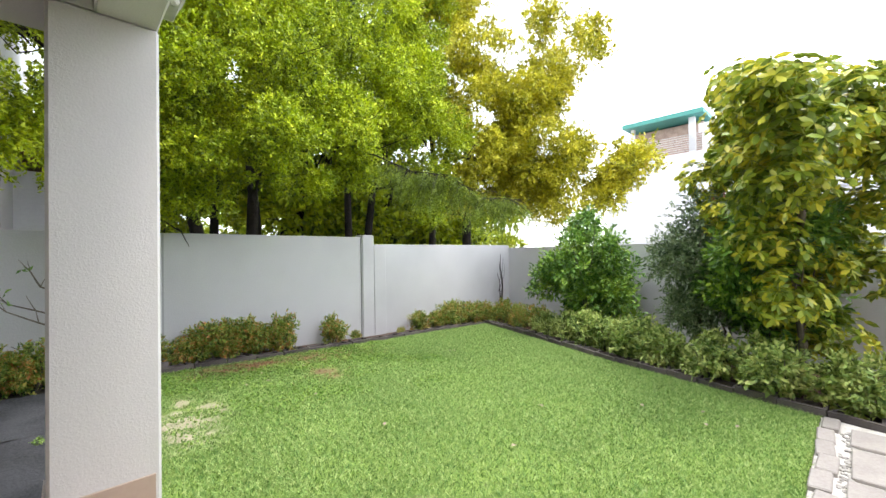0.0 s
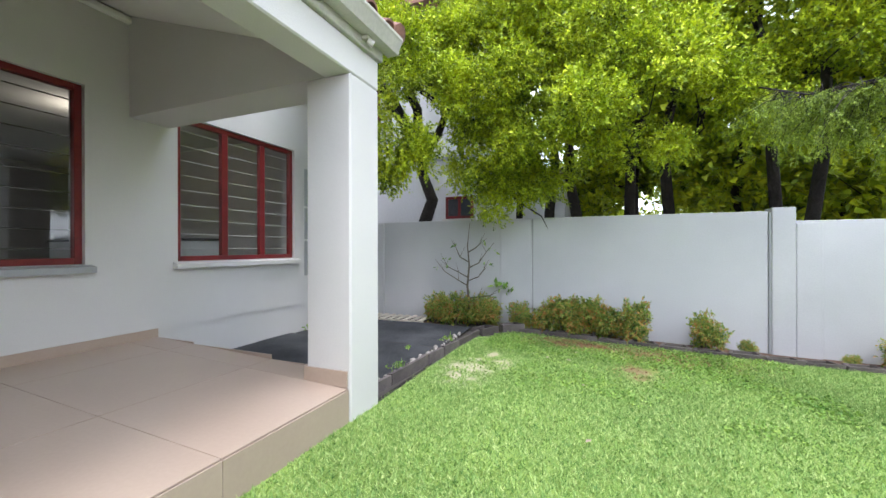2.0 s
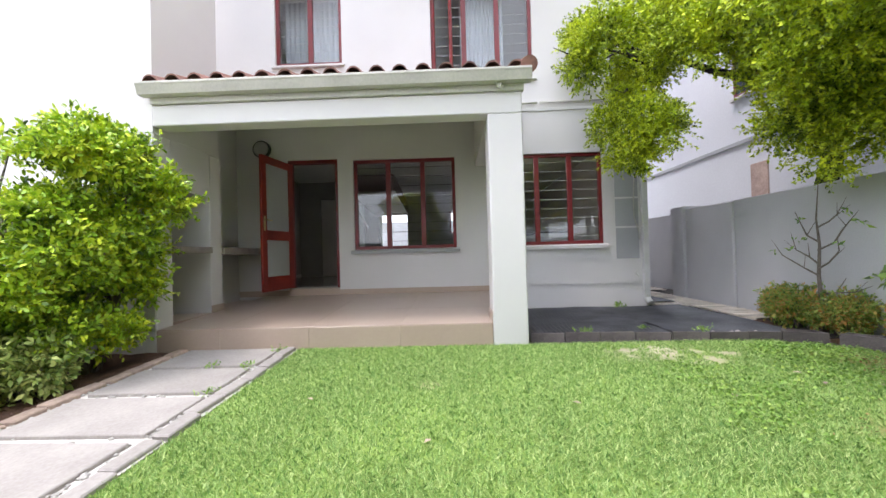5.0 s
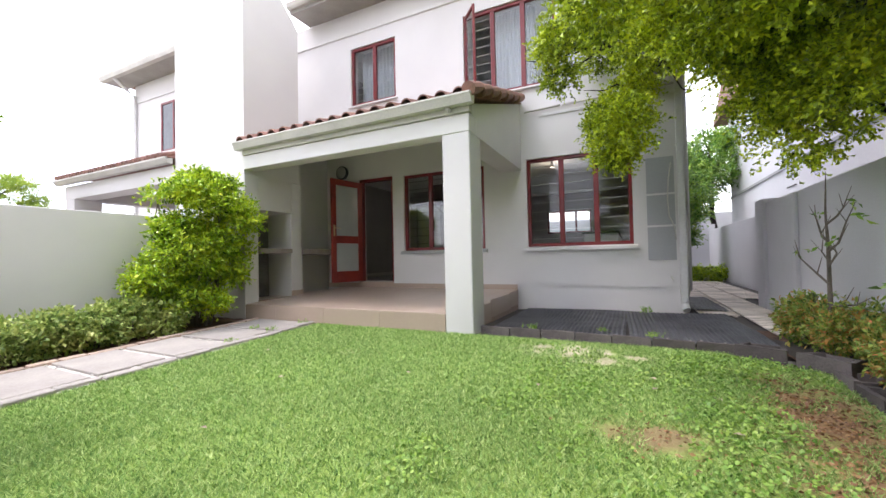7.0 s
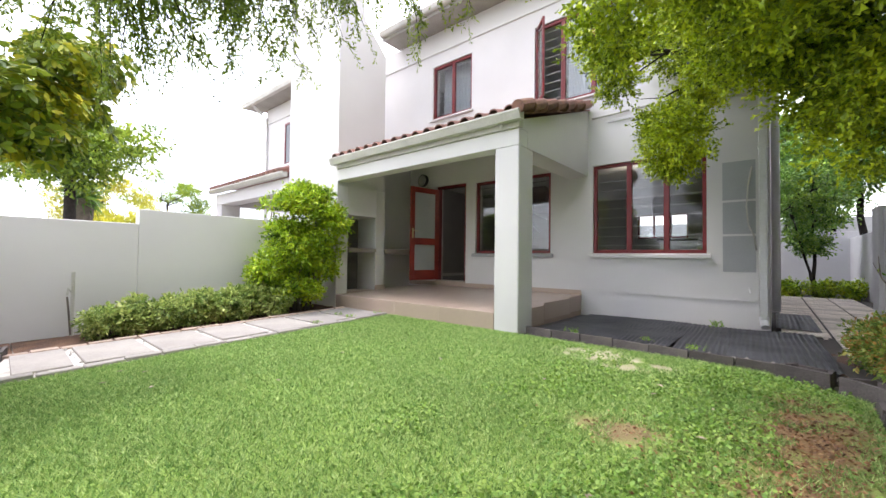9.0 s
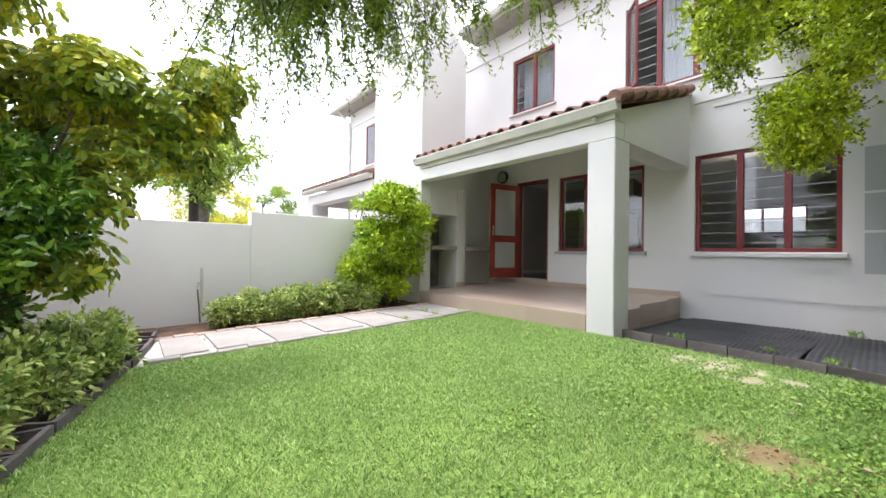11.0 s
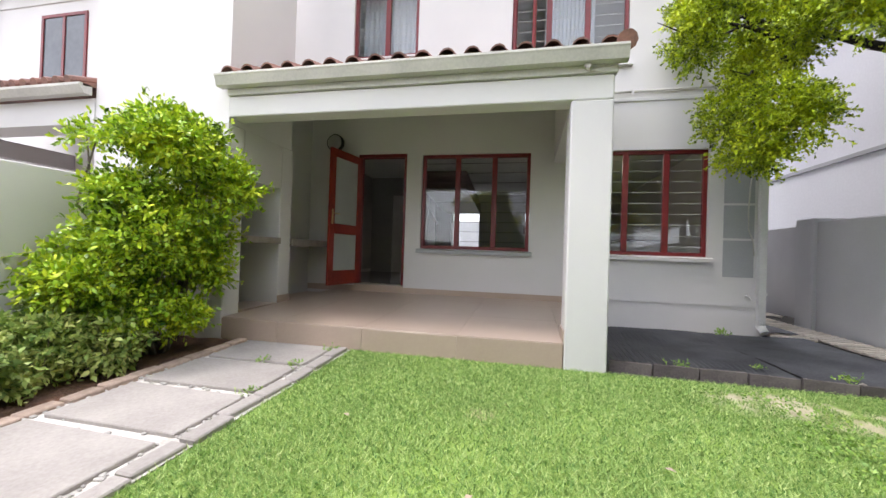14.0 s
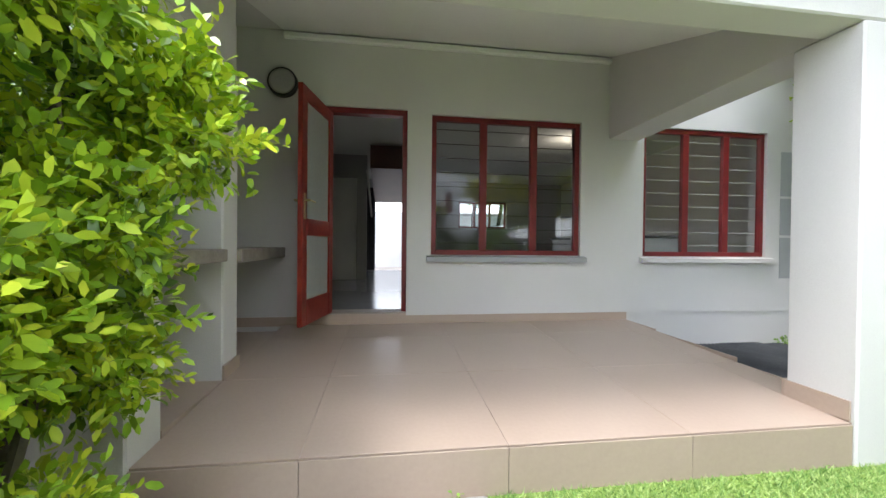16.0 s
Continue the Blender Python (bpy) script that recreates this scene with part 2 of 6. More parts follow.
# ---------------- building helpers ----------------
def part(name, bm, material, parent=None, label="", smooth=False):
    me = bpy.data.meshes.new(name)
    if isinstance(bm, bmesh.types.BMesh):
        bmesh.ops.recalc_face_normals(bm, faces=bm.faces)
        bm.to_mesh(me)
        bm.free()
    else:
        me = bm
        me.name = name
    if material and not me.materials:
        me.materials.append(material)
    if smooth:
        me.shade_smooth()
    ob = new(name, me)
    if parent:
        ob.parent = parent
    if label:
        ob["label"] = label
    return ob


def thing(name, at=(0, 0, 0), label="", category="", group="", kind="", rz=0):
    ob = new(name)
    ob.empty_display_size = 0.1
    ob.matrix_basis = pose(*at, 0, 0, rz)
    return tagged(ob, label, category, group, kind)


def box(bm, x0, x1, y0, y1, z0, z1, bevel=0.0, m=None):
    r = bmesh.ops.create_cube(bm, size=1.0)
    vs = r["verts"]
    for v in vs:
        v.co = Vector((x0 + (v.co.x + 0.5) * (x1 - x0), y0 + (v.co.y + 0.5) * (y1 - y0), z0 + (v.co.z + 0.5) * (z1 - z0)))
    if bevel:
        es = list({e for v in vs for e in v.link_edges})
        r2 = bmesh.ops.bevel(bm, geom=es, offset=bevel, segments=1, affect="EDGES")
        vs = list({v for f in r2["faces"] for v in f.verts} | {v for v in vs if v.is_valid})
    if m is not None:
        bmesh.ops.transform(bm, matrix=m, verts=[v for v in vs if v.is_valid])
    return bm


def boxes(*rows, bevel=0.0):
    bm = bmesh.new()
    for r in rows:
        box(bm, *r, bevel=bevel)
    return bm


def tube(bm, pts, radii, segs=8, cap=True):
    """A tapered tube along points."""
    pts = [Vector(p) for p in pts]
    rings = []
    for i, p in enumerate(pts):
        d = (pts[min(i + 1, len(pts) - 1)] - pts[max(i - 1, 0)]).normalized()
        a = d.cross(Vector((0, 0, 1)) if abs(d.z) < 0.9 else Vector((1, 0, 0))).normalized()
        b = d.cross(a)
        rings.append([bm.verts.new(p + (a * math.cos(k * math.tau / segs) + b * math.sin(k * math.tau / segs)) * radii[i]) for k in range(segs)])
    for r0, r1 in zip(rings, rings[1:]):
        for k in range(segs):
            bm.faces.new((r0[k], r0[(k + 1) % segs], r1[(k + 1) % segs], r1[k]))
    if cap:
        bm.faces.new(rings[0][::-1])
        bm.faces.new(rings[-1])
    return bm


def prism(bm, outline, axis, a0, a1):
    """A flat outline pushed along an axis. outline: pairs in the two other axes, in the order x, y, z."""
    def put(u, v, w):
        return {"x": (w, u, v), "y": (u, w, v), "z": (u, v, w)}[axis]
    lo = [bm.verts.new(put(u, v, a0)) for u, v in outline]
    hi = [bm.verts.new(put(u, v, a1)) for u, v in outline]
    bm.faces.new(lo)
    bm.faces.new(hi[::-1])
    for i in range(len(outline)):
        j = (i + 1) % len(outline)
        bm.faces.new((lo[i], hi[i], hi[j], lo[j]))
    return bm


def holed_wall(axis, a0, a1, u0, u1, z0, z1, holes):
    """A wall of thickness a0..a1 along an axis, with openings (u0, u1, z0, z1) right through it."""
    us = sorted({u0, u1, *(h[0] for h in holes), *(h[1] for h in holes)})
    zs = sorted({z0, z1, *(h[2] for h in holes), *(h[3] for h in holes)})
    us = [u for u in us if u0 <= u <= u1]
    zs = [z for z in zs if z0 <= z <= z1]
    def solid(i, j):
        if not (0 <= i < len(us) - 1 and 0 <= j < len(zs) - 1):
            return False
        u, z = (us[i] + us[i + 1]) / 2, (zs[j] + zs[j + 1]) / 2
        return not any(h[0] < u < h[1] and h[2] < z < h[3] for h in holes)
    bm = bmesh.new()
    def v(a, u, z):
        return bm.verts.new((a, u, z) if axis == "x" else (u, a, z))
    for i in range(len(us) - 1):
        for j in range(len(zs) - 1):
            if not solid(i, j):
                continue
            p, q, r, s = us[i], us[i + 1], zs[j], zs[j + 1]
            for a in (a0, a1):
                bm.faces.new((v(a, p, r), v(a, q, r), v(a, q, s), v(a, p, s)))
            for di, dj, e in ((-1, 0, ((p, r), (p, s))), (1, 0, ((q, r), (q, s))), (0, -1, ((p, r), (q, r))), (0, 1, ((p, s), (q, s)))):
                if not solid(i + di, j + dj):
                    bm.faces.new((v(a0, *e[0]), v(a1, *e[0]), v(a1, *e[1]), v(a0, *e[1])))
    bmesh.ops.remove_doubles(bm, verts=bm.verts, dist=1e-5)
    return bm


def fast_mesh(name, verts, corners):
    """A mesh of equal polygons, corners a polygon, from a run of vertices."""
    verts = np.asarray(verts, dtype=np.float32).reshape(-1, 3)
    n = len(verts)
    me = bpy.data.meshes.new(name)
    me.vertices.add(n)
    me.vertices.foreach_set("co", verts.ravel())
    me.loops.add(n)
    me.loops.foreach_set("vertex_index", np.arange(n, dtype=np.int32))
    me.polygons.add(n // corners)
    me.polygons.foreach_set("loop_start", np.arange(0, n, corners, dtype=np.int32))
    me.update(calc_edges=True)
    return me


def unit(a):
    return a / np.maximum(np.linalg.norm(a, axis=-1, keepdims=True), 1e-9)


def leaves(base, way, size, aspect, rng, curl=0.25, oval=False, tiny=False):
    """Folded leaves that start at base and point along way: four-cornered, oval with six corners, or tiny with three."""
    n = len(base)
    way = unit(way)
    side = unit(np.cross(way, unit(rng.normal(size=(n, 3)) + np.array([0, 0, 1.2]))))
    up = np.cross(side, way)
    s = (size * rng.uniform(0.65, 1.25, n))[:, None]
    mid = base + way * s * 0.45
    w = s * aspect * 0.5
    drop = up * s * curl
    if tiny:
        return np.stack([base, base + way * s * 0.8 + side * w, base + way * s - side * w * 0.6 - drop * 0.4], axis=1).reshape(-1, 3)
    if oval:
        lo, hi = base + way * s * 0.25 + drop * 0.3, base + way * s * 0.68 + drop * 0.25
        q = np.stack([base, lo + side * w * 0.8, hi + side * w * 0.9, base + way * s - drop * 0.3, hi - side * w * 0.9, lo - side * w * 0.8], axis=1)
        return q.reshape(-1, 3)
    q = np.stack([base, mid + side * w + drop * 0.4, base + way * s - drop * 0.3, mid - side * w + drop * 0.4], axis=1)
    return q.reshape(-1, 3)


def sprays(points, out, rng, length=0.16, count=9, size=0.035, aspect=0.5, droop=0.25, spread=0.7, oval=False, tiny=False):
    """Leafy twigs at points, that point outwards."""
    n = len(points)
    d = unit(unit(out) + rng.normal(size=(n, 3)) * 0.55 + np.array([0, 0, -droop]))
    t = np.linspace(0.1, 1.0, count)
    ln = length * rng.uniform(0.6, 1.3, (n, 1, 1))
    base = points[:, None, :] + d[:, None, :] * ln * t[None, :, None]
    base[:, :, 2] -= droop * 0.5 * (ln[:, :, 0] * t[None, :] ** 2)
    sd = unit(rng.normal(size=(n, count, 3)))
    way = d[:, None, :] * 0.75 + sd * spread
    return leaves(base.reshape(-1, 3), way.reshape(-1, 3), size, aspect, rng, oval=oval, tiny=tiny)


def clump_points(clumps, total, rng, shell=0.55):
    """Points in flattened clumps (x, y, z, rx, ry, rz), more of them near the skin, and the way out from each."""
    c = np.array(clumps, dtype=float)
    w = (c[:, 3] * c[:, 4] + c[:, 4] * c[:, 5] + c[:, 3] * c[:, 5])
    which = rng.choice(len(c), total, p=w / w.sum())
    d = unit(rng.normal(size=(total, 3)))
    r = shell + (1 - shell) * rng.uniform(0, 1, total) ** 0.7
    wob = 1 + 0.22 * np.sin(d[:, 0] * 5 + which) * np.cos(d[:, 1] * 4 + which * 2.0) + 0.06 * rng.normal(size=total)
    p = c[which, :3] + d * (r * wob)[:, None] * c[which, 3:]
    return p, unit(d + np.array([0, 0, 0.15]))


def lumps(centre, radii, count, rng, size=(0.3, 0.52), flat=0.55, skin=0.7):
    """Small clumps scattered over a large ellipsoid, for an uneven outline with gaps."""
    d = unit(rng.normal(size=(count, 3)))
    r = skin + (1 - skin) * rng.uniform(-0.6, 1.0, count)
    p = np.array(centre) + d * r[:, None] * np.array(radii)
    s = rng.uniform(size[0], size[1], count)
    return [(*p[i], s[i], s[i], s[i] * flat) for i in range(count)]


def tufts(clumps, each, rng, size=0.46, skin=0.78, flat=0.8):
    """Splits every clump into smaller tufts over its skin, with hollows between them."""
    out = []
    for c in clumps:
        d = unit(rng.normal(size=(each, 3)) + np.array([0, 0, 0.1]))
        for q in d:
            r = min(c[3], c[4]) * size * rng.uniform(0.75, 1.3)
            k = skin * rng.uniform(0.7, 1.05)
            out.append((c[0] + q[0] * c[3] * k, c[1] + q[1] * c[4] * k, c[2] + q[2] * c[5] * k, r, r, r * flat))
    return out


def ground_z(x):
    """Height of the lawn: it falls gently away from the house."""
    return -0.035 * min(max(x - 0.2, 0.0), 8.5)


def patio_z(x):
    return 0.23 + (0.15 - x) * 0.042

# ---------------- ground ----------------
bm = bmesh.new()
rows_x = [-300, -40, -10, 0.2, 8.7, 60, 300]
grid = [[bm.verts.new((x, y, ground_z(x) - 0.05)) for y in (-300, -30, 0, 30, 300)] for x in rows_x]
for i in range(len(grid) - 1):
    for j in range(4):
        bm.faces.new((grid[i][j], grid[i + 1][j], grid[i + 1][j + 1], grid[i][j + 1]))
tagged(part("ground", bm, M_ROAD), "paved and planted ground round the houses", "ground", kind="structure")

# lawn sheet, its colour broken by bare and brown spots
def lawn_mat():
    m, n, l, p = node_mat("lawn_turf")
    co = n.new("ShaderNodeTexCoord")
    a, b = n.new("ShaderNodeTexNoise"), n.new("ShaderNodeTexNoise")
    a.inputs["Scale"].default_value, b.inputs["Scale"].default_value = 1.1, 90
    a.inputs["Detail"].default_value = 5
    l.new(co.outputs["Object"], a.inputs["Vector"])
    l.new(co.outputs["Object"], b.inputs["Vector"])
    mx = n.new("ShaderNodeMix")
    mx.inputs[0].default_value = 0.45
    l.new(a.outputs[0], mx.inputs[2])
    l.new(b.outputs[0], mx.inputs[3])
    r = n.new("ShaderNodeValToRGB")
    e = r.color_ramp.elements
    e[0].position, e[0].color = 0.36, (0.13, 0.21, 0.045, 1)
    e[1].position, e[1].color = 0.62, (0.32, 0.46, 0.1, 1)
    l.new(mx.outputs[0], r.inputs[0])
    spot = n.new("ShaderNodeTexNoise")
    spot.inputs["Scale"].default_value, spot.inputs["Detail"].default_value = 7.0, 6
    l.new(co.outputs["Object"], spot.inputs["Vector"])
    col = r.outputs[0]
    for (sx, sy, rx, ry, tint) in ((0.52, 3.5, 0.24, 0.46, (0.62, 0.54, 0.4)), (0.8, 3.8, 0.16, 0.26, (0.5, 0.45, 0.3)), (0.62, 4.15, 0.12, 0.18, (0.5, 0.45, 0.3)), (1.5, 5.05, 0.75, 0.3, (0.33, 0.18, 0.1)), (2.6, 4.95, 0.7, 0.35, (0.32, 0.18, 0.1)), (1.25, 1.45, 0.08, 0.1, (0.5, 0.42, 0.25)), (2.1, 4.2, 0.2, 0.3, (0.3, 0.21, 0.11))):
        mp = n.new("ShaderNodeMapping")
        mp.vector_type = "POINT"
        mp.inputs["Location"].default_value = (-sx / rx, -sy / ry, 0)
        mp.inputs["Scale"].default_value = (1 / rx, 1 / ry, 0)
        l.new(co.outputs["Object"], mp.inputs[0])
        ln = n.new("ShaderNodeVectorMath")
        ln.operation = "LENGTH"
        l.new(mp.outputs[0], ln.inputs[0])
        ad = n.new("ShaderNodeMath")
        ad.operation = "MULTIPLY_ADD"
        l.new(spot.outputs[0], ad.inputs[0])
        ad.inputs[1].default_value = 2.2
        l.new(ln.outputs["Value"], ad.inputs[2])
        mr = n.new("ShaderNodeMapRange")
        mr.inputs[1].default_value, mr.inputs[2].default_value = 1.55, 2.35
        mr.inputs[3].default_value, mr.inputs[4].default_value = 0.9, 0.0
        l.new(ad.outputs[0], mr.inputs[0])
        m2 = n.new("ShaderNodeMix")
        m2.data_type = "RGBA"
        l.new(mr.outputs[0], m2.inputs[0])
        l.new(col, m2.inputs[6])
        m2.inputs[7].default_value = (*tint, 1)
        col = m2.outputs[2]
    l.new(col, p.inputs["Base Color"])
    p.inputs["Roughness"].default_value = 0.9
    bp = n.new("ShaderNodeBump")
    bp.inputs["Strength"].default_value, bp.inputs["Distance"].default_value = 0.8, 0.02
    l.new(b.outputs[0], bp.inputs["Height"])
    l.new(bp.outputs[0], p.inputs["Normal"])
    return m


M_LAWN = lawn_mat()
# edges of the lawn: kerb lines along the two beds and the path
KERB_N = [(0.62, 5.4), (2.2, 5.36), (3.5, 5.34), (5.0, 5.42), (6.5, 5.42)]
KERB_E = [(6.5, 5.42), (6.05, 4.2), (5.65, 3.2), (5.24, 2.2), (4.96, 1.2), (4.76, 0.5), (4.62, 0.03), (4.5, -0.45), (4.36, -1.24)]
lawn_outline = [(0.16, 0.03), (0.16, 4.8), (0.32, 4.9), (0.6, 5.38)] + KERB_N[1:] + KERB_E[1:7]
bm = bmesh.new()
f = bm.faces.new([bm.verts.new((x, y, ground_z(x))) for x, y in lawn_outline])
bmesh.ops.triangulate(bm, faces=[f])
tagged(part("lawn_soil", bm, M_LAWN), "green lawn turf with bare sandy and brown spots", "lawn", kind="structure")

# ---------------- perimeter walls ----------------
def garden_wall(name, bm, label, paint=None):
    return tagged(part(name, bm, paint or M_GARDENWALL), label, "wall", kind="structure")


bm = boxes((-3.198, 3.72, 6.0, 6.2, -0.4, 1.66), bevel=0.008)
north = garden_wall("wall_north", bm, "tall grey-white plastered garden wall")
part("pier", boxes((3.745, 3.99, 5.972, 6.22, -0.4, 1.7), bevel=0.01), M_GARDENWALL, north)
part("wall_panel", boxes((3.992, 8.2, 6.0, 6.2, -0.5, 1.53), bevel=0.008), M_GARDENWALL, north)
part("joint", boxes((3.722, 3.743, 5.985, 6.19, -0.4, 1.64)), M_GREYPLASTER, north)
part("pier", boxes((0.25, 0.74, 5.965, 5.998, -0.4, 1.64), bevel=0.008), M_GARDENWALL, north)
part("joint", boxes((0.742, 0.765, 5.985, 5.999, -0.4, 1.64)), M_GREYPLASTER, north)
part("pier", boxes((-3.6, -3.2, 5.95, 6.9, -0.3, 1.72), bevel=0.01), M_GARDENWALL, north)
part("wall_panel", boxes((-13.0, -3.602, 6.7, 6.9, -0.3, 1.72), bevel=0.008), M_GARDENWALL, north)
part("pier", boxes((-2.3, -1.9, 5.95, 5.998, -0.3, 1.64), bevel=0.01), M_GARDENWALL, north)
part("pier", boxes((3.99, 4.25, 5.97, 5.998, -0.4, 1.5), bevel=0.008), M_GARDENWALL, north)

bm = bmesh.new()
prism(bm, [(8.2, 6.2), (8.38, 6.14), (6.85, -2.6), (6.65, -2.55), (8.18, 5.998)], "z", -0.6, 1.46)
garden_wall("wall_east", bm, "grey-white plastered garden wall behind the tall shrubs")
bm = boxes((0.162, 3.05, -2.5, -2.3, -0.3, 1.62), bevel=0.008)
south = garden_wall("wall_south", bm,  "smooth grey-white plastered garden wall with a stepped top", M_PLASTER)
part("wall_panel", boxes((3.052, 6.64, -2.5, -2.3, -0.5, 1.4), bevel=0.008), M_PLASTER, south)
garden_wall("wall_passage_end", boxes((-13.2, -13.002, 4.0, 6.9, -0.3, 1.95), bevel=0.008), "grey plastered wall at the end of the side passage")
garden_wall("wall_passage_back", boxes((-13.2, -9.25, 3.8, 3.998, -0.3, 1.9), bevel=0.008), "grey plastered wall behind the house")

# ---------------- the house ----------------
FX, BX, NY, SY = -2.26, -9.0, 4.85, -2.42
W_A = (0.02, 1.725, 1.06, 2.57)
W_B = (2.5, 4.14, 1.06, 2.57)
DOOR = (-1.09, -0.24, 0.44, 2.6)
UP_A = (-1.25, -0.12, 4.2, 5.45)
UP_B = (1.38, 3.06, 3.84, 5.42)
bm = holed_wall("x", FX - 0.24, FX, -3.3, NY, 0.4, 6.25, [W_A, W_B, DOOR, UP_A, UP_B])
tagged(part("wall_house_front", bm, M_PLASTER), "light grey plastered house front with red-framed openings", "wall", kind="structure")
tagged(part("plinth", boxes((FX - 0.24, FX - 0.014, -2.3, NY - 0.01, -0.3, 0.399)), M_PLASTER), "plastered plinth below the house wall", "plinth", kind="structure")
bm = holed_wall("y", NY - 0.24, NY, BX, FX - 0.242, -0.3, 6.25, [])
tagged(part("wall_house_north", bm, M_PLASTER), "light grey plastered side wall of the house", "wall", kind="structure")
bm = holed_wall("x", BX - 0.24, BX, SY - 0.2, NY, -0.3, 6.25, [(-0.78, 0.12, 0.44, 2.55), (1.55, 2.95, 1.65, 2.4), (-0.9, 0.3, 4.2, 5.4), (1.6, 3.4, 4.2, 5.4)])
tagged(part("wall_house_back", bm, M_INWALL), "rear house wall with a doorway and windows", "wall", kind="structure")
tagged(part("wall_party", boxes((BX, FX - 0.242, SY - 0.2, SY, -0.3, 6.25)), M_INWALL), "plain wall between the two houses", "wall", kind="structure")
tagged(part("floor_inside", boxes((BX, FX - 0.242, SY, NY - 0.242, 0.2, 0.44)), M_INFLOOR), "polished grey tiled floor inside the house", "floor", kind="structure")
tagged(part("ceiling_inside", boxes((BX, FX - 0.242, SY, NY - 0.242, 2.95, 3.1)), M_CEIL), "white ceiling of the ground floor room", "ceiling", kind="structure")
tagged(part("ceiling_upstairs", boxes((BX, FX - 0.242, SY, NY - 0.242, 5.75, 5.85)), M_CEIL), "white ceiling of the upstairs room", "ceiling", kind="structure")
tagged(part("baseboard", boxes((-8.98, -2.52, SY + 0.002, SY + 0.014, 0.442, 0.52)), M_WHITEDOOR), "white baseboard inside the house", "baseboard", kind="structure")

# plaster band under the eaves and the string course above the ground floor
tagged(part("trim", boxes((FX + 0.001, FX + 0.03, -3.3, NY + 0.03, 5.74, 5.8), bevel=0.008), M_PLASTER), "plaster band under the eaves", "trim", kind="structure")
tagged(part("trim", boxes((FX + 0.001, FX + 0.022, 2.75, NY + 0.02, 3.27, 3.32), bevel=0.006), M_PLASTER), "thin plaster band across the house front", "trim", kind="structure")


def conduit(y0, y1, z):
    bm = bmesh.new()
    tube(bm, [(FX + 0.045, y0, z), (FX + 0.045, y1, z + 0.02)], [0.018, 0.018], 8)
    ob = tagged(part("conduit_pipe", bm, M_GUTTER, smooth=True), "grey painted conduit along the house wall", "pipe")
    return ob


conduit(2.5, 3.1, 3.38)
conduit(3.14, 4.8, 3.4)

# main roof over both houses
def main_roof(name, y0, y1, label):
    roof = thing(name, (FX, (y0 + y1) / 2, 6.25), label, "roof")
    bx, by, bz = -roof.matrix_basis.translation
    def local(bm):
        bmesh.ops.translate(bm, verts=bm.verts, vec=(bx, by, bz))
        return bm
    bm = bmesh.new()
    prism(bm, [(FX + 0.62, 6.36), (FX + 0.62, 6.42), (-5.6, 8.1), (BX - 0.8, 6.42), (BX - 0.8, 6.36)], "y", y0, y1)
    part("roof_slope", local(bm), M_ROOF, roof)
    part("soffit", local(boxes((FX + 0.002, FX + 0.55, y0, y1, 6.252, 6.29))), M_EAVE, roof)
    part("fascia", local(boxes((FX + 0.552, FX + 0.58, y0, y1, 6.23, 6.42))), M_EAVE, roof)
    bm = bmesh.new()
    prism(bm, [(FX + 0.585, 6.3), (FX + 0.585, 6.42), (FX + 0.605, 6.42), (FX + 0.7, 6.42), (FX + 0.7, 6.4), (FX + 0.68, 6.33), (FX + 0.65, 6.3)], "y", y0, y1)
    part("gutter", local(bm), M_GUTTER, roof, "light grey metal gutter")
    return roof


main_roof("main_roof", -2.41, NY + 0.5, "tiled house roof with a boarded eave and gutter")


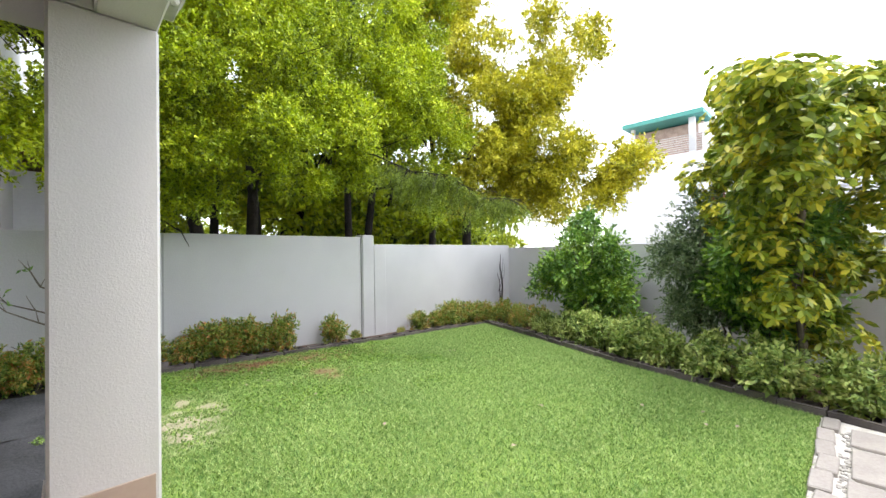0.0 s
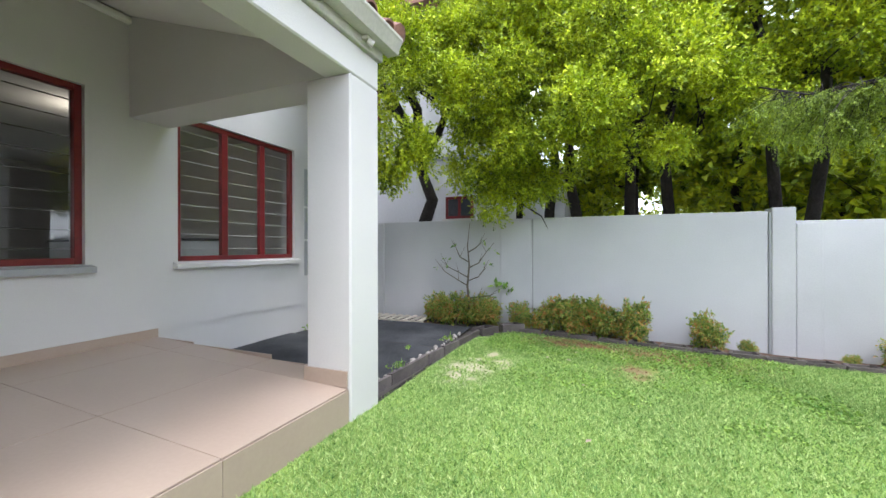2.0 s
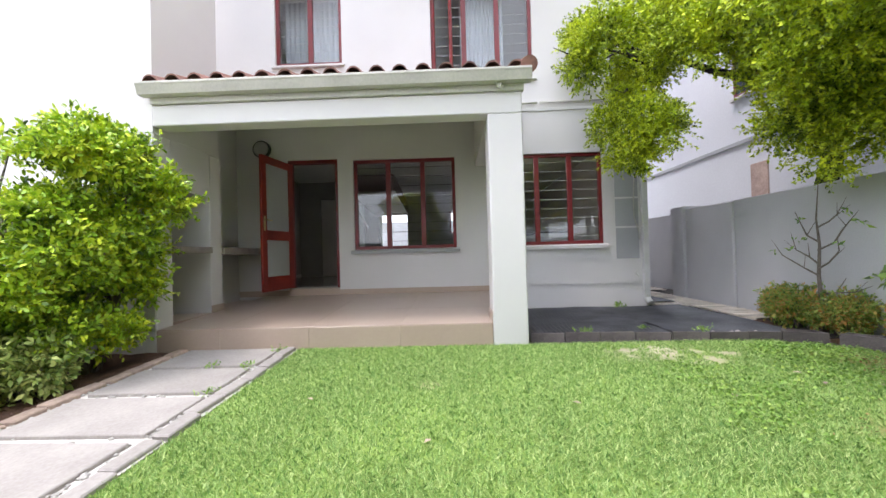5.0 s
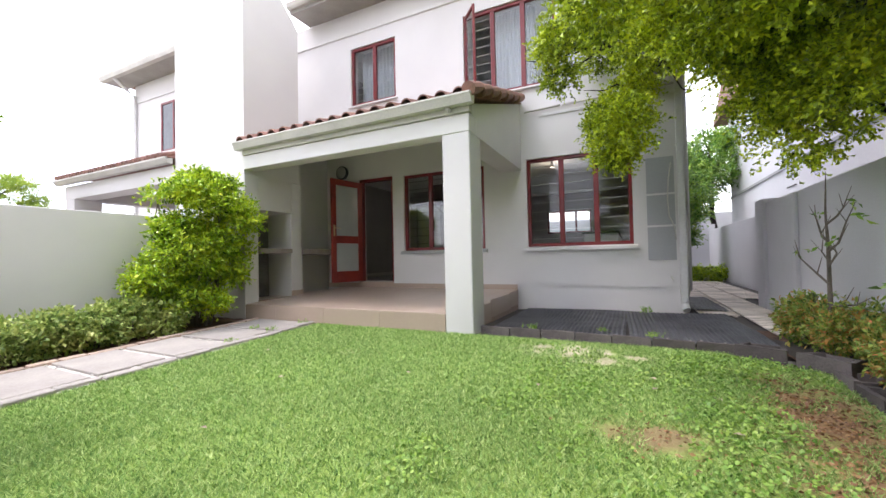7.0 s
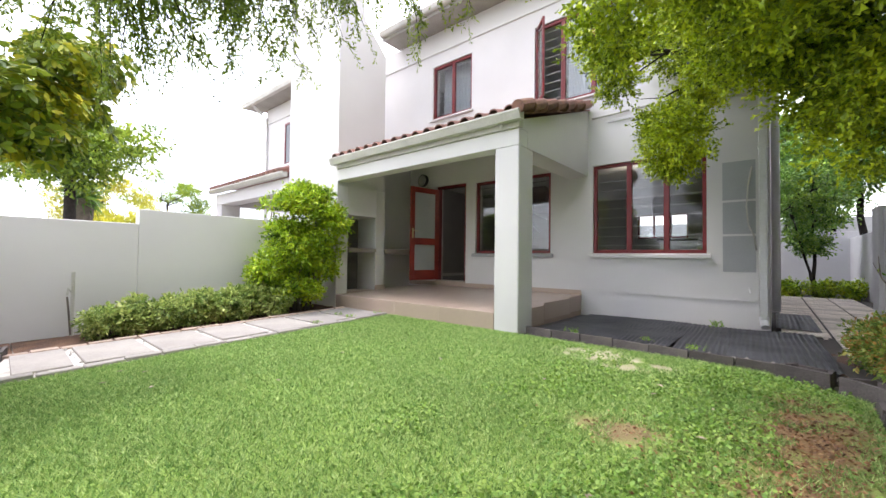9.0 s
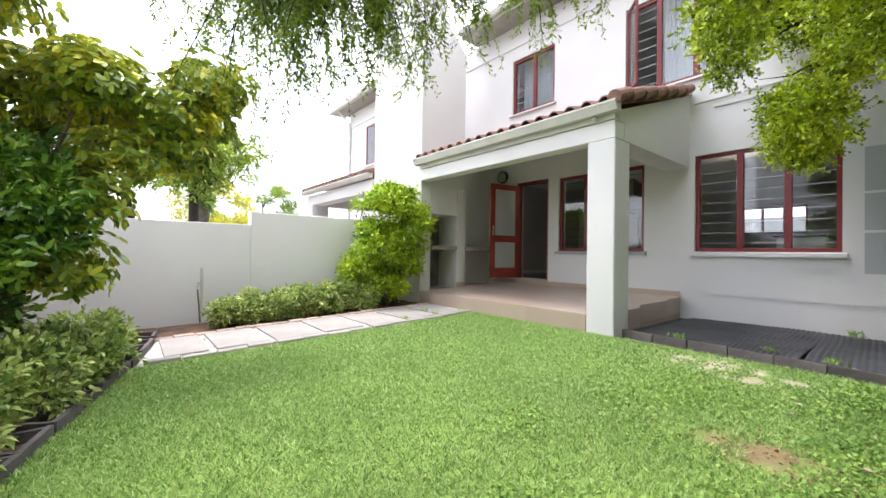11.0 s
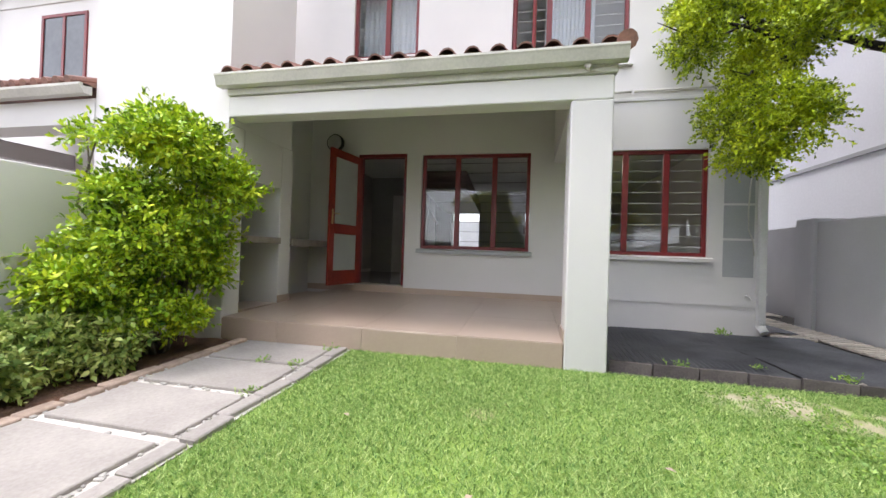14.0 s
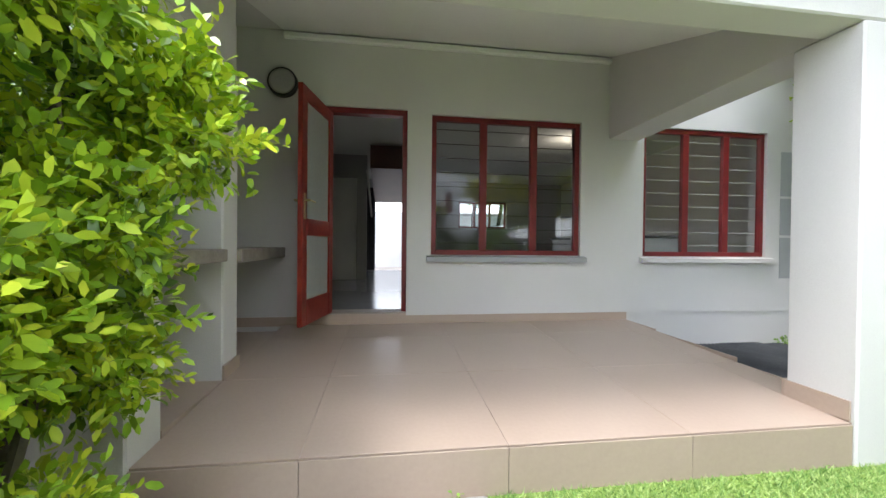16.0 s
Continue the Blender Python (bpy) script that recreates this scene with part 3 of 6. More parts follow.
# ---------------- windows and doors ----------------
def red_window(name, hole, mullions, label, bars=9, net=None, sill=True, sill_drop=0.07, open_leaf=False, sill_mat=None, bar_mat=None):
    y0, y1, z0, z1 = hole
    w = thing(name, (FX - 0.12, y0, z0), label, "window", kind="structure")
    b, h, d0, d1 = y1 - y0, z1 - z0, 0.02, 0.085
    t = 0.055
    part("window_frame", boxes((d0, d1, 0.002, t, 0.002, h - 0.002), (d0, d1, b - t, b - 0.002, 0.002, h - 0.002), (d0, d1, t, b - t, 0.002, t), (d0, d1, t, b - t, h - t, h - 0.002), bevel=0.004), M_RED, w)
    edges = [0.0, *[m * b for m in mullions], b]
    for m in edges[1:-1]:
        part("mullion", boxes((d0 + 0.004, d1 - 0.004, m - 0.04, m + 0.04, t, h - t), bevel=0.004), M_RED, w)
    for i in range(len(edges) - 1):
        a = edges[i] + (t if i == 0 else 0.04) - 0.004
        c = edges[i + 1] - (t if i == len(edges) - 2 else 0.04) + 0.004
        if open_leaf and i == 0:
            leaf = new("casement")
            leaf.parent = w
            leaf.matrix_basis = pose(d1 + 0.01, a, 0, 0, 0, -48)
            leaf_w = c - a
            part("sash", boxes((0, 0.04, 0, 0.045, t, h - t), (0, 0.04, leaf_w - 0.045, leaf_w, t, h - t), (0, 0.04, 0.045, leaf_w - 0.045, t, t + 0.05), (0, 0.04, 0.045, leaf_w - 0.045, h - t - 0.05, h - t), bevel=0.004), M_RED, leaf)
            pane = part("pane", boxes((0.016, 0.022, 0.04, leaf_w - 0.04, t + 0.045, h - t - 0.045)), M_GLASS, leaf)
            pane.visible_shadow = False
            continue
        pane = part("pane", boxes((0.045, 0.051, a, c, t - 0.004, h - t + 0.004)), M_GLASS, w)
        pane.visible_shadow = False
    for k in range(bars):
        z = t + (k + 0.5) * (h - 2 * t) / bars
        bm = bmesh.new()
        tube(bm, [(0.026, 0.004, z), (0.026, b - 0.004, z)], [0.0055, 0.0055], 6)
        part("burglar_bar", bm, bar_mat or M_BAR, w)
    if net:
        bm = bmesh.new()
        n = 60
        for i in range(n):
            ya, yb = net[0] * b + (net[1] - net[0]) * b * i / n, net[0] * b + (net[1] - net[0]) * b * (i + 1) / n
            xa, xb = -0.3 + 0.025 * math.sin(i * 1.3), -0.3 + 0.025 * math.sin((i + 1) * 1.3)
            vs = [bm.verts.new(v) for v in ((xa, ya, 3.104 - z0), (xb, yb, 3.104 - z0), (xb, yb, h + 0.1), (xa, ya, h + 0.1))]
            bm.faces.new(vs)
        bmesh.ops.remove_doubles(bm, verts=bm.verts, dist=1e-5)
        c = part("net_curtain", bm, M_NET, smooth=True)
        c.matrix_basis = w.matrix_basis
        tagged(c, "pale net curtain hanging inside the window", "curtain")
    if sill:
        bm = bmesh.new()
        prism(bm, [(0.08, 0.0), (0.19, -0.02), (0.19, -sill_drop), (0.122, -sill_drop), (0.122, -0.002), (0.08, -0.002)], "y", -0.05, b + 0.05)
        part("window_sill", bm, sill_mat or M_PLASTER, w)
    return w


red_window("window_1", W_A, (0.34, 0.68), "three-light dark red timber window with burglar bars under the patio", sill_mat=M_GREYPLASTER, bar_mat=M_SHADEBAR)
red_window("window_2", W_B, (0.35, 0.68), "three-light red timber window with burglar bars and white sill")
red_window("window_3", UP_A, (0.52,), "two-light red upstairs window with burglar bars", bars=8, net=(0.0, 1.0), sill_drop=0.05)
red_window("window_4", UP_B, (0.33, 0.66), "three-light red upstairs window, one casement open", bars=9, net=(0.3, 0.75), open_leaf=True, sill_drop=0.05)

door = thing("door_1", (FX, DOOR[0], DOOR[2]), "red glazed timber door standing open onto the patio", "door", kind="structure")
dw, dh = DOOR[1] - DOOR[0], DOOR[3] - DOOR[2]
part("door_frame", boxes((-0.13, -0.02, 0.002, 0.06, 0, dh - 0.002), (-0.13, -0.02, dw - 0.05, dw - 0.002, 0, dh - 0.002), (-0.13, -0.02, 0.06, dw - 0.05, dh - 0.06, dh - 0.002), bevel=0.004), M_RED, door)
part("threshold", boxes((-0.2, 0.012, 0.0, dw, -0.02, 0.012), bevel=0.004), M_STONETOP, door)
leaf = new("door_leaf")
leaf.parent = door
leaf.matrix_basis = pose(0.0, 0.045, 0.02, 0, 0, -101)
lw, lh, lt = 0.78, 2.06, 0.042
part("stile", boxes((-lt, 0, 0, 0.11, 0, lh), bevel=0.004), M_REDDOOR, leaf)
part("stile", boxes((-lt, 0, lw - 0.11, lw, 0, lh), bevel=0.004), M_REDDOOR, leaf)
for z0, z1 in ((0.0, 0.22), (0.78, 0.93), (lh - 0.12, lh)):
    part("rail", boxes((-lt + 0.001, -0.001, 0.11, lw - 0.11, z0, z1), bevel=0.004), M_REDDOOR, leaf)
for z0, z1 in ((0.22, 0.78), (0.93, lh - 0.12)):
    part("pane", boxes((-0.026, -0.018, 0.105, lw - 0.105, z0 - 0.005, z1 + 0.005)), M_FROST, leaf, "obscured glass pane")
for s in (-lt - 0.0, 0.0):
    bm = boxes((s - 0.004, s + 0.004, lw - 0.075, lw - 0.035, 0.92, 1.14), bevel=0.002)
    o = -0.045 if s < 0 else 0.045
    tube(bm, [(s, lw - 0.055, 1.08), (s + o, lw - 0.055, 1.08), (s + o, lw - 0.17, 1.075)], [0.009, 0.009, 0.008], 8)
    part("handle", bm, M_BRASS, leaf, "brass lever handle")
bm = bmesh.new()
tube(bm, [(0.012, lw - 0.055, 0.99), (0.02, lw - 0.055, 0.93), (0.018, lw - 0.06, 0.88)], [0.006, 0.014, 0.01], 6)
part("key_bunch", bm, M_BAR, leaf)

# ---------------- patio ----------------
PY0, PY1, PX1 = -1.5, 2.3, 0.15
bm = bmesh.new()
prism(bm, [(FX + 0.002, -0.25), (FX + 0.002, patio_z(FX) - 0.004), (PX1 - 0.01, patio_z(PX1) - 0.004), (PX1 - 0.01, -0.25)], "y", PY0, PY1)
patio = tagged(part("floor_patio", bm, M_GROUT), "raised patio floor of glossy beige tiles", "floor", kind="structure")

pil = thing("patio_pillar", (-0.09, 2.24, 0.0), "square white plastered patio pillar with tiled skirting", "pillar", kind="structure")
part("shaft", boxes((-0.12, 0.26, -0.18, 0.18, -0.2, 2.398), bevel=0.012), M_PLASTER, pil)
part("skirting", boxes((-0.12, 0.235, -0.195, -0.182, patio_z(0), patio_z(0) + 0.11)), M_TILE, pil)
part("skirting", boxes((-0.134, -0.122, -0.195, 0.1, patio_z(-.3), patio_z(-.3) + 0.1)), M_TILE, pil)

# front beam, side beam, ceiling
tagged(part("beam_front", boxes((-0.06, 0.17, -1.5, 2.42, 2.4, 2.62), bevel=0.01), M_PLASTER), "white plastered beam across the patio front", "beam", kind="structure")
bm = bmesh.new()
prism(bm, [(FX + 0.002, 2.4), (-0.062, 2.4), (-0.062, 2.622), (0.165, 2.622), (0.165, 2.72), (FX + 0.002, 3.56)], "y", 2.06, 2.42)
tagged(part("beam_side", bm, M_PLASTER), "plastered beam and gable at the patio end", "beam", kind="structure")
bm = bmesh.new()
prism(bm, [(FX + 0.002, 3.33), (-0.062, 2.6), (-0.062, 2.618), (FX + 0.002, 3.37)], "y", -1.5, 2.058)
tagged(part("ceiling_patio", bm, M_CEIL), "sloping white patio ceiling", "ceiling", kind="structure")
tagged(part("cornice", boxes((FX + 0.002, FX + 0.06, -1.498, 2.058, 3.24, 3.3), bevel=0.012), M_CEIL), "white cornice along the patio ceiling", "trim", kind="structure")
tagged(part("fascia_patio", boxes((0.1, 0.2, -1.5, 2.44, 2.623, 2.74), bevel=0.006), M_GUTTER), "grey painted board under the patio gutter", "trim", kind="structure")
for (x0, x1, y0, y1) in ((FX + 0.002, FX + 0.014, -1.94, DOOR[0]), (FX + 0.002, FX + 0.014, DOOR[1], PY1)):
    tagged(part("baseboard", boxes((x0, x1, y0, y1, patio_z(FX) - 0.01, patio_z(FX) + 0.085)), M_TILE), "beige tile skirting along the patio wall", "baseboard", kind="structure")
tagged(part("step", boxes((FX + 0.002, FX + 0.02, DOOR[0], DOOR[1], patio_z(FX) - 0.01, 0.438)), M_TILE), "tiled upstand below the patio door", "step", kind="structure")


def eave_gutter(name, y0, y1, x, z, label):
    """A square-sided gutter with a rolled lip."""
    gut = thing(name, (x, (y0 + y1) / 2, z), label, "gutter")
    half, x, z = (y1 - y0) / 2, 0.0, 0.0
    y0, y1 = -half, half
    bm = bmesh.new()
    prism(bm, [(x, z), (x, z + 0.105), (x + 0.012, z + 0.105), (x + 0.014, z + 0.02), (x + 0.085, z + 0.02), (x + 0.118, z + 0.085), (x + 0.118, z + 0.115), (x + 0.14, z + 0.115), (x + 0.14, z + 0.095), (x + 0.13, z + 0.08), (x + 0.095, z)], "y", y0, y1)
    part("channel", bm, M_GUTTER, gut)
    for ya, yb in ((y0 - 0.006, y0), (y1, y1 + 0.006)):
        bm = bmesh.new()
        prism(bm, [(x, z - 0.003), (x, z + 0.11), (x + 0.122, z + 0.11), (x + 0.098, z - 0.003)], "y", ya, yb)
        part("end_cap", bm, M_GUTTER, gut)
    for k in range(5):
        y = y0 + 0.3 + k * (y1 - y0 - 0.6) / 4
        part("bracket", boxes((x + 0.013, x + 0.136, y - 0.012, y + 0.012, z + 0.117, z + 0.121)), M_GUTTER, gut)
    return gut


eave_gutter("gutter", -1.55, 2.5, 0.203, 2.69, "cream painted metal gutter along the patio roof")

# chimney and built-in braai
CH0, CH1 = -3.35, -1.502
bm = bmesh.new()
prism(bm, [(0.16, 2.34), (0.16, 7.4), (-0.25, 7.4), (-0.43, 5.85), (-1.0, 5.28), (-1.0, 2.34)], "y", CH0, CH1)
stack = tagged(part("chimney_stack", bm, M_PLASTER), "broad plastered chimney between the two patios", "chimney", kind="structure")
part("chimney_pier", boxes((-0.1, 0.16, -2.298, CH1, -0.2, 2.34), bevel=0.01), M_PLASTER, stack)
part("chimney_pier", boxes((-1.05, -0.8, -2.298, CH1 - 0.002, -0.1, 2.34), bevel=0.01), M_PLASTER, stack)
part("hearth_back", boxes((-0.798, -0.102, -2.298, -2.1, -0.1, 2.34)), M_SOOT, stack)
part("lintel", boxes((-0.798, -0.102, -2.098, CH1 - 0.004, 1.78, 2.34)), M_PLASTER, stack)
part("counter", boxes((-0.798, -0.102, -2.098, CH1 + 0.03, 1.05, 1.13), bevel=0.006), M_STONETOP, stack, "brown stone shelf")
part("chimney_pier", boxes((-1.05, 0.158, CH0, -2.502, -0.2, 2.34)), M_PLASTER, stack)
part("recess_back", boxes((FX + 0.002, -1.052, -2.1, -1.95, 0.0, 3.4)), M_PLASTER, stack)
bm = bmesh.new()
prism(bm, [(FX + 0.002, 3.33), (-1.052, 2.94), (-1.052, 3.3), (FX + 0.002, 3.6)], "y", -1.948, -1.502)
part("recess_ceiling", bm, M_PLASTER, stack)
part("shelf", boxes((FX + 0.016, -1.052, -1.948, CH1 + 0.03, 1.03, 1.13), bevel=0.006), M_STONETOP, stack, "brown stone shelf")
part("recess_floor", boxes((FX + 0.002, -0.102, -1.948, -1.502, -0.1, 0.27)), M_TILE, stack)
part("skirting", boxes((-1.065, -0.79, CH1, CH1 + 0.012, patio_z(-1) - 0.01, patio_z(-1) + 0.09)), M_TILE, stack)

# bulkhead lamp beside the door
lamp = thing("bulkhead_lamp", (FX + 0.002, -1.5, 2.79), "round wall lamp with black ring and opal cover", "lamp")
bm = bmesh.new()
tube(bm, [(0, 0, 0), (0.06, 0, 0), (0.07, 0, 0)], [0.145, 0.145, 0.128], 28)
part("ring", bm, M_BLACK, lamp)
bm = bmesh.new()
tube(bm, [(0.07, 0, 0), (0.08, 0, 0), (0.086, 0, 0)], [0.126, 0.11, 0.06], 24)
part("cover", bm, M_OPAL, lamp, smooth=True)
fl = thing("floodlight", (0.2, 2.18, 2.66), "small grey sensor lamp under the patio gutter", "lamp")
bm = boxes((0.0, 0.05, -0.03, 0.03, 0.0, 0.03), bevel=0.004)
tube(bm, [(0.03, 0, 0.0), (0.06, 0.03, -0.02)], [0.02, 0.025], 8)
part("head", bm, M_GUTTER, fl)

# ---------------- passage side: panels, downpipe, cables ----------------
for z0, z1 in ((0.8, 1.3), (1.33, 1.78), (1.81, 2.35)):
    tagged(part("wall_patch", boxes((FX + 0.001, FX + 0.007, 4.33, 4.7, z0, z1)), M_GREYPLASTER), "smooth grey repaired rectangle on the house wall", "patch", group="wall patches")
dp = thing("downpipe", (FX + 0.05, 4.78, 0.08), "square white metal downpipe at the house corner", "downpipe")
part("pipe", boxes((-0.045, 0.03, -0.045, 0.045, 0.1, 6.2), bevel=0.006), M_WHITEPIPE, dp)
bm = bmesh.new()
tube(bm, [(-0.005, 0, 0.13), (0.0, 0, 0.07), (0.07, 0.015, 0.0)], [0.055, 0.055, 0.05], 10)
part("shoe", bm, M_WHITEPIPE, dp)
for z in (0.5, 2.4, 4.4):
    part("bracket", boxes((-0.05, 0.034, -0.055, 0.055, z, z + 0.03)), M_WHITEPIPE, dp)
bm = bmesh.new()
pts = [(FX + 0.015, 4.66, 2.25), (FX + 0.05, 4.62, 2.0), (FX + 0.06, 4.6, 1.7), (FX + 0.03, 4.62, 1.45), (FX + 0.02, 4.68, 1.3), (FX + 0.02, 4.7, 1.1)]
tube(bm, pts, [0.009] * 6, 6)
tagged(part("cable", bm, M_GUTTER, smooth=True), "loose grey cable hanging on the house wall", "cable")
tap = thing("garden_tap", (FX + 0.002, 4.62, 0.55), "small grey tap on the house wall", "tap")
bm = bmesh.new()
tube(bm, [(0, 0, 0), (0.06, 0, 0.01), (0.09, 0.02, -0.04)], [0.012, 0.014, 0.01], 8)
tube(bm, [(0.05, 0, 0.01), (0.05, 0, 0.05)], [0.006, 0.006], 6)
part("spout", bm, M_BAR, tap)
# pipes on the side wall
for x, z0 in ((-2.9, 0.3), (-3.2, 0.2)):
    bm = bmesh.new()
    tube(bm, [(x, NY + 0.06, z0), (x, NY + 0.06, 5.5)], [0.05, 0.05], 12)
    tagged(part("waste_pipe", bm, M_WHITEPIPE, smooth=True), "white waste pipe on the side wall", "pipe")

# rear windows and the wall across the street, seen through the house
garden_wall("wall_street", boxes((-19.2, -19.0, -14.0, 12.0, -0.3, 2.9)), "white wall across the street behind the house")
for k, (y0, y1, z0, z1) in enumerate(((1.55, 2.95, 1.65, 2.4), (-0.9, 0.3, 4.2, 5.4), (1.6, 3.4, 4.2, 5.4))):
    w = thing("window_%d" % (5 + k), (BX - 0.12, y0, z0), "white framed rear window of the house", "window", kind="structure")
    b, hh = y1 - y0, z1 - z0
    part("window_frame", boxes((-0.03, 0.03, 0.002, 0.05, 0.002, hh - 0.002), (-0.03, 0.03, b - 0.05, b - 0.002, 0.002, hh - 0.002), (-0.03, 0.03, 0.05, b - 0.05, 0.002, 0.05), (-0.03, 0.03, 0.05, b - 0.05, hh - 0.05, hh - 0.002)), M_RED, w)
    for m in (0.33, 0.66):
        part("mullion", boxes((-0.025, 0.025, b * m - 0.03, b * m + 0.03, 0.05, hh - 0.05)), M_RED, w)
    pane = part("pane", boxes((-0.004, 0.004, 0.045, b - 0.045, 0.045, hh - 0.045)), M_GLASS, w)
    pane.visible_shadow = False

# ---------------- inside the house ----------------
tagged(part("wall_partition", holed_wall("x", -6.2, -6.08, SY + 0.002, -0.86, 0.442, 2.948, [(-1.85, -1.05, 0.442, 2.5)]), M_INWALL), "interior wall with a white door", "wall", kind="structure")
d2 = thing("door_2", (-6.14, -1.85, 0.442), "plain white interior door, closed", "door", kind="structure")
part("panel", boxes((-0.02, 0.02, 0.01, 0.79, 0.004, 2.04), bevel=0.004), M_WHITEDOOR, d2)
part("handle", boxes((0.022, 0.07, 0.7, 0.74, 0.98, 1.1), bevel=0.005), M_BAR, d2)
st = thing("staircase", (-5.2, -0.2, 0.44), "dark timber staircase rising inside the house", "staircase")
bm = bmesh.new()
prism(bm, [(-2.6, 1.75), (-2.6, 2.1), (0.2, 2.45), (0.2, 2.05)], "y", -0.55, 0.5)
part("flight", bm, M_DARKWOOD, st)
bm = bmesh.new()
tube(bm, [(-1.8, -0.6, 1.35), (0.2, -0.6, 2.0)], [0.02, 0.02], 8)
part("handrail", bm, M_BAR, st)
cu = bmesh.new()
for i in range(30):
    y = -1.32 + i * 0.018
    tube(cu, [(-8.9 + 0.02 * math.sin(i * 1.7), y, 0.46), (-8.9 + 0.02 * math.sin(i * 1.7), y, 2.7)], [0.014, 0.014], 5)
tagged(part("curtain", cu, M_CURTAIN), "dark curtain drawn beside the far doorway", "curtain")
kc = thing("kitchen_counter", (-5.0, 3.6, 0.44), "kitchen counter with a dark top inside the house", "counter")
part("cabinet", boxes((-1.6, 1.6, -0.3, 0.28, 0.002, 0.86), bevel=0.005), M_WHITEDOOR, kc)
part("worktop", boxes((-1.64, 1.64, -0.34, 0.3, 0.862, 0.9), bevel=0.006), M_BLACK, kc)
sp = thing("pendant_spot", (-4.2, 2.6, 2.94), "small ceiling spotlight, lit, inside the house", "lamp")
bm = bmesh.new()
tube(bm, [(0, 0, 0), (0, 0, -0.12)], [0.03, 0.045], 12)
part("body", bm, M_WHITEDOOR, sp)

# ---------------- neighbouring houses ----------------
def simple_window(parent, axis, a, u0, u1, z0, z1, out=1):
    """A red window set in a far wall, as a part of its house."""
    w = new("window")
    w.parent = parent
    t = 0.06
    def b(p, q, u, v, r, s):
        lo, hi = sorted((a + p * out, a + q * out))
        return (lo, hi, u, v, r, s) if axis == "x" else (u, v, lo, hi, r, s)
    mid = (u0 + u1) / 2
    part("frame", boxes(b(-0.02, 0.03, u0, u0 + t, z0, z1), b(-0.02, 0.03, u1 - t, u1, z0, z1), b(-0.02, 0.03, u0 + t, u1 - t, z0, z0 + t), b(-0.02, 0.03, u0 + t, u1 - t, z1 - t, z1), b(-0.018, 0.028, mid - 0.03, mid + 0.03, z0 + t, z1 - t)), M_RED, w)
    part("pane", boxes(b(0.002, 0.01, u0 + t, u1 - t, z0 + t, z1 - t)), M_DARKPANE, w)
    part("sill", boxes(b(0.002, 0.09, u0 - 0.06, u1 + 0.06, z0 - 0.06, z0 - 0.004)), M_PLASTER, w)


M_DARKPANE = mat("dark_glazing", (0.09, 0.1, 0.11), (0.05, 0.06, 0.07), rough=0.06, scale=0.8, fine=10, bump=0)

semi = thing("semi_detached_house", (FX, -6.5, 0), "neighbouring light grey plastered house with tiled patio roof", "house")
def off(bm, ob):
    bmesh.ops.translate(bm, verts=bm.verts, vec=-ob.matrix_basis.translation)
    return bm
part("wall", off(boxes((BX, FX - 0.002, -9.6, -3.302, -0.3, 6.4)), semi), M_PLASTER, semi)
bm = bmesh.new()
corner = [bm.verts.new(v) for v in ((FX + 0.62, -3.36, 6.5), (BX - 0.8, -3.36, 6.5), (BX - 0.8, -10.1, 6.5), (FX + 0.62, -10.1, 6.5))]
ridge = [bm.verts.new(v) for v in ((-5.6, -6.0, 8.2), (-5.6, -7.4, 8.2))]
bm.faces.new(corner)
bm.faces.new((corner[0], corner[1], ridge[0]))
bm.faces.new((corner[1], corner[2], ridge[1], ridge[0]))
bm.faces.new((corner[2], corner[3], ridge[1]))
bm.faces.new((corner[3], corner[0], ridge[0], ridge[1]))
part("roof", off(bm, semi), M_ROOF, semi)
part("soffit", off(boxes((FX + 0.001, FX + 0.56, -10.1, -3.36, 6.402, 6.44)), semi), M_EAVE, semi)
bm = bmesh.new()
prism(bm, [(FX + 0.56, 6.4), (FX + 0.56, 6.55), (FX + 0.72, 6.55), (FX + 0.72, 6.5), (FX + 0.68, 6.4)], "y", -10.15, -3.36)
part("gutter", off(bm, semi), M_GUTTER, semi)
part("band", off(boxes((FX + 0.001, FX + 0.03, -9.6, -3.36, 5.84, 5.9)), semi), M_PLASTER, semi)
bm = bmesh.new()
tube(bm, [(FX + 0.6, -9.5, 6.42), (FX + 0.3, -9.5, 6.2), (FX + 0.06, -9.5, 6.05), (FX + 0.06, -9.5, 0.2)], [0.05] * 4, 10)
part("downpipe", off(bm, semi), M_WHITEPIPE, semi)
part("patio_pillar", off(boxes((-0.35, 0.16, -7.5, -7.1, -0.2, 2.4)), semi), M_PLASTER, semi)
part("patio_beam", off(boxes((-0.2, 0.17, -7.5, -3.36, 2.402, 2.7)), semi), M_PLASTER, semi)
part("patio_beam", off(boxes((FX, -0.202, -7.5, -7.2, 2.402, 2.7)), semi), M_PLASTER, semi)
bm = bmesh.new()
prism(bm, [(FX + 0.002, 3.62), (0.3, 2.84), (0.3, 2.8), (FX + 0.002, 3.3)], "y", -7.6, -3.36)
part("patio_roof", off(bm, semi), M_ROOF, semi)
bm = bmesh.new()
for k in range(24):
    y = -7.5 + k * 0.172
    tube(bm, [(0.34, y, 2.86), (FX + 0.1, y, 3.66)], [0.055, 0.055], 8)
part("roof_tiles", off(bm, semi), M_ROOF, semi, "rounded terracotta tiles")
bm = bmesh.new()
prism(bm, [(0.2, 2.72), (0.2, 2.83), (0.34, 2.83), (0.34, 2.8), (0.29, 2.72)], "y", -7.65, -3.36)
part("patio_gutter", off(bm, semi), M_GUTTER, semi)
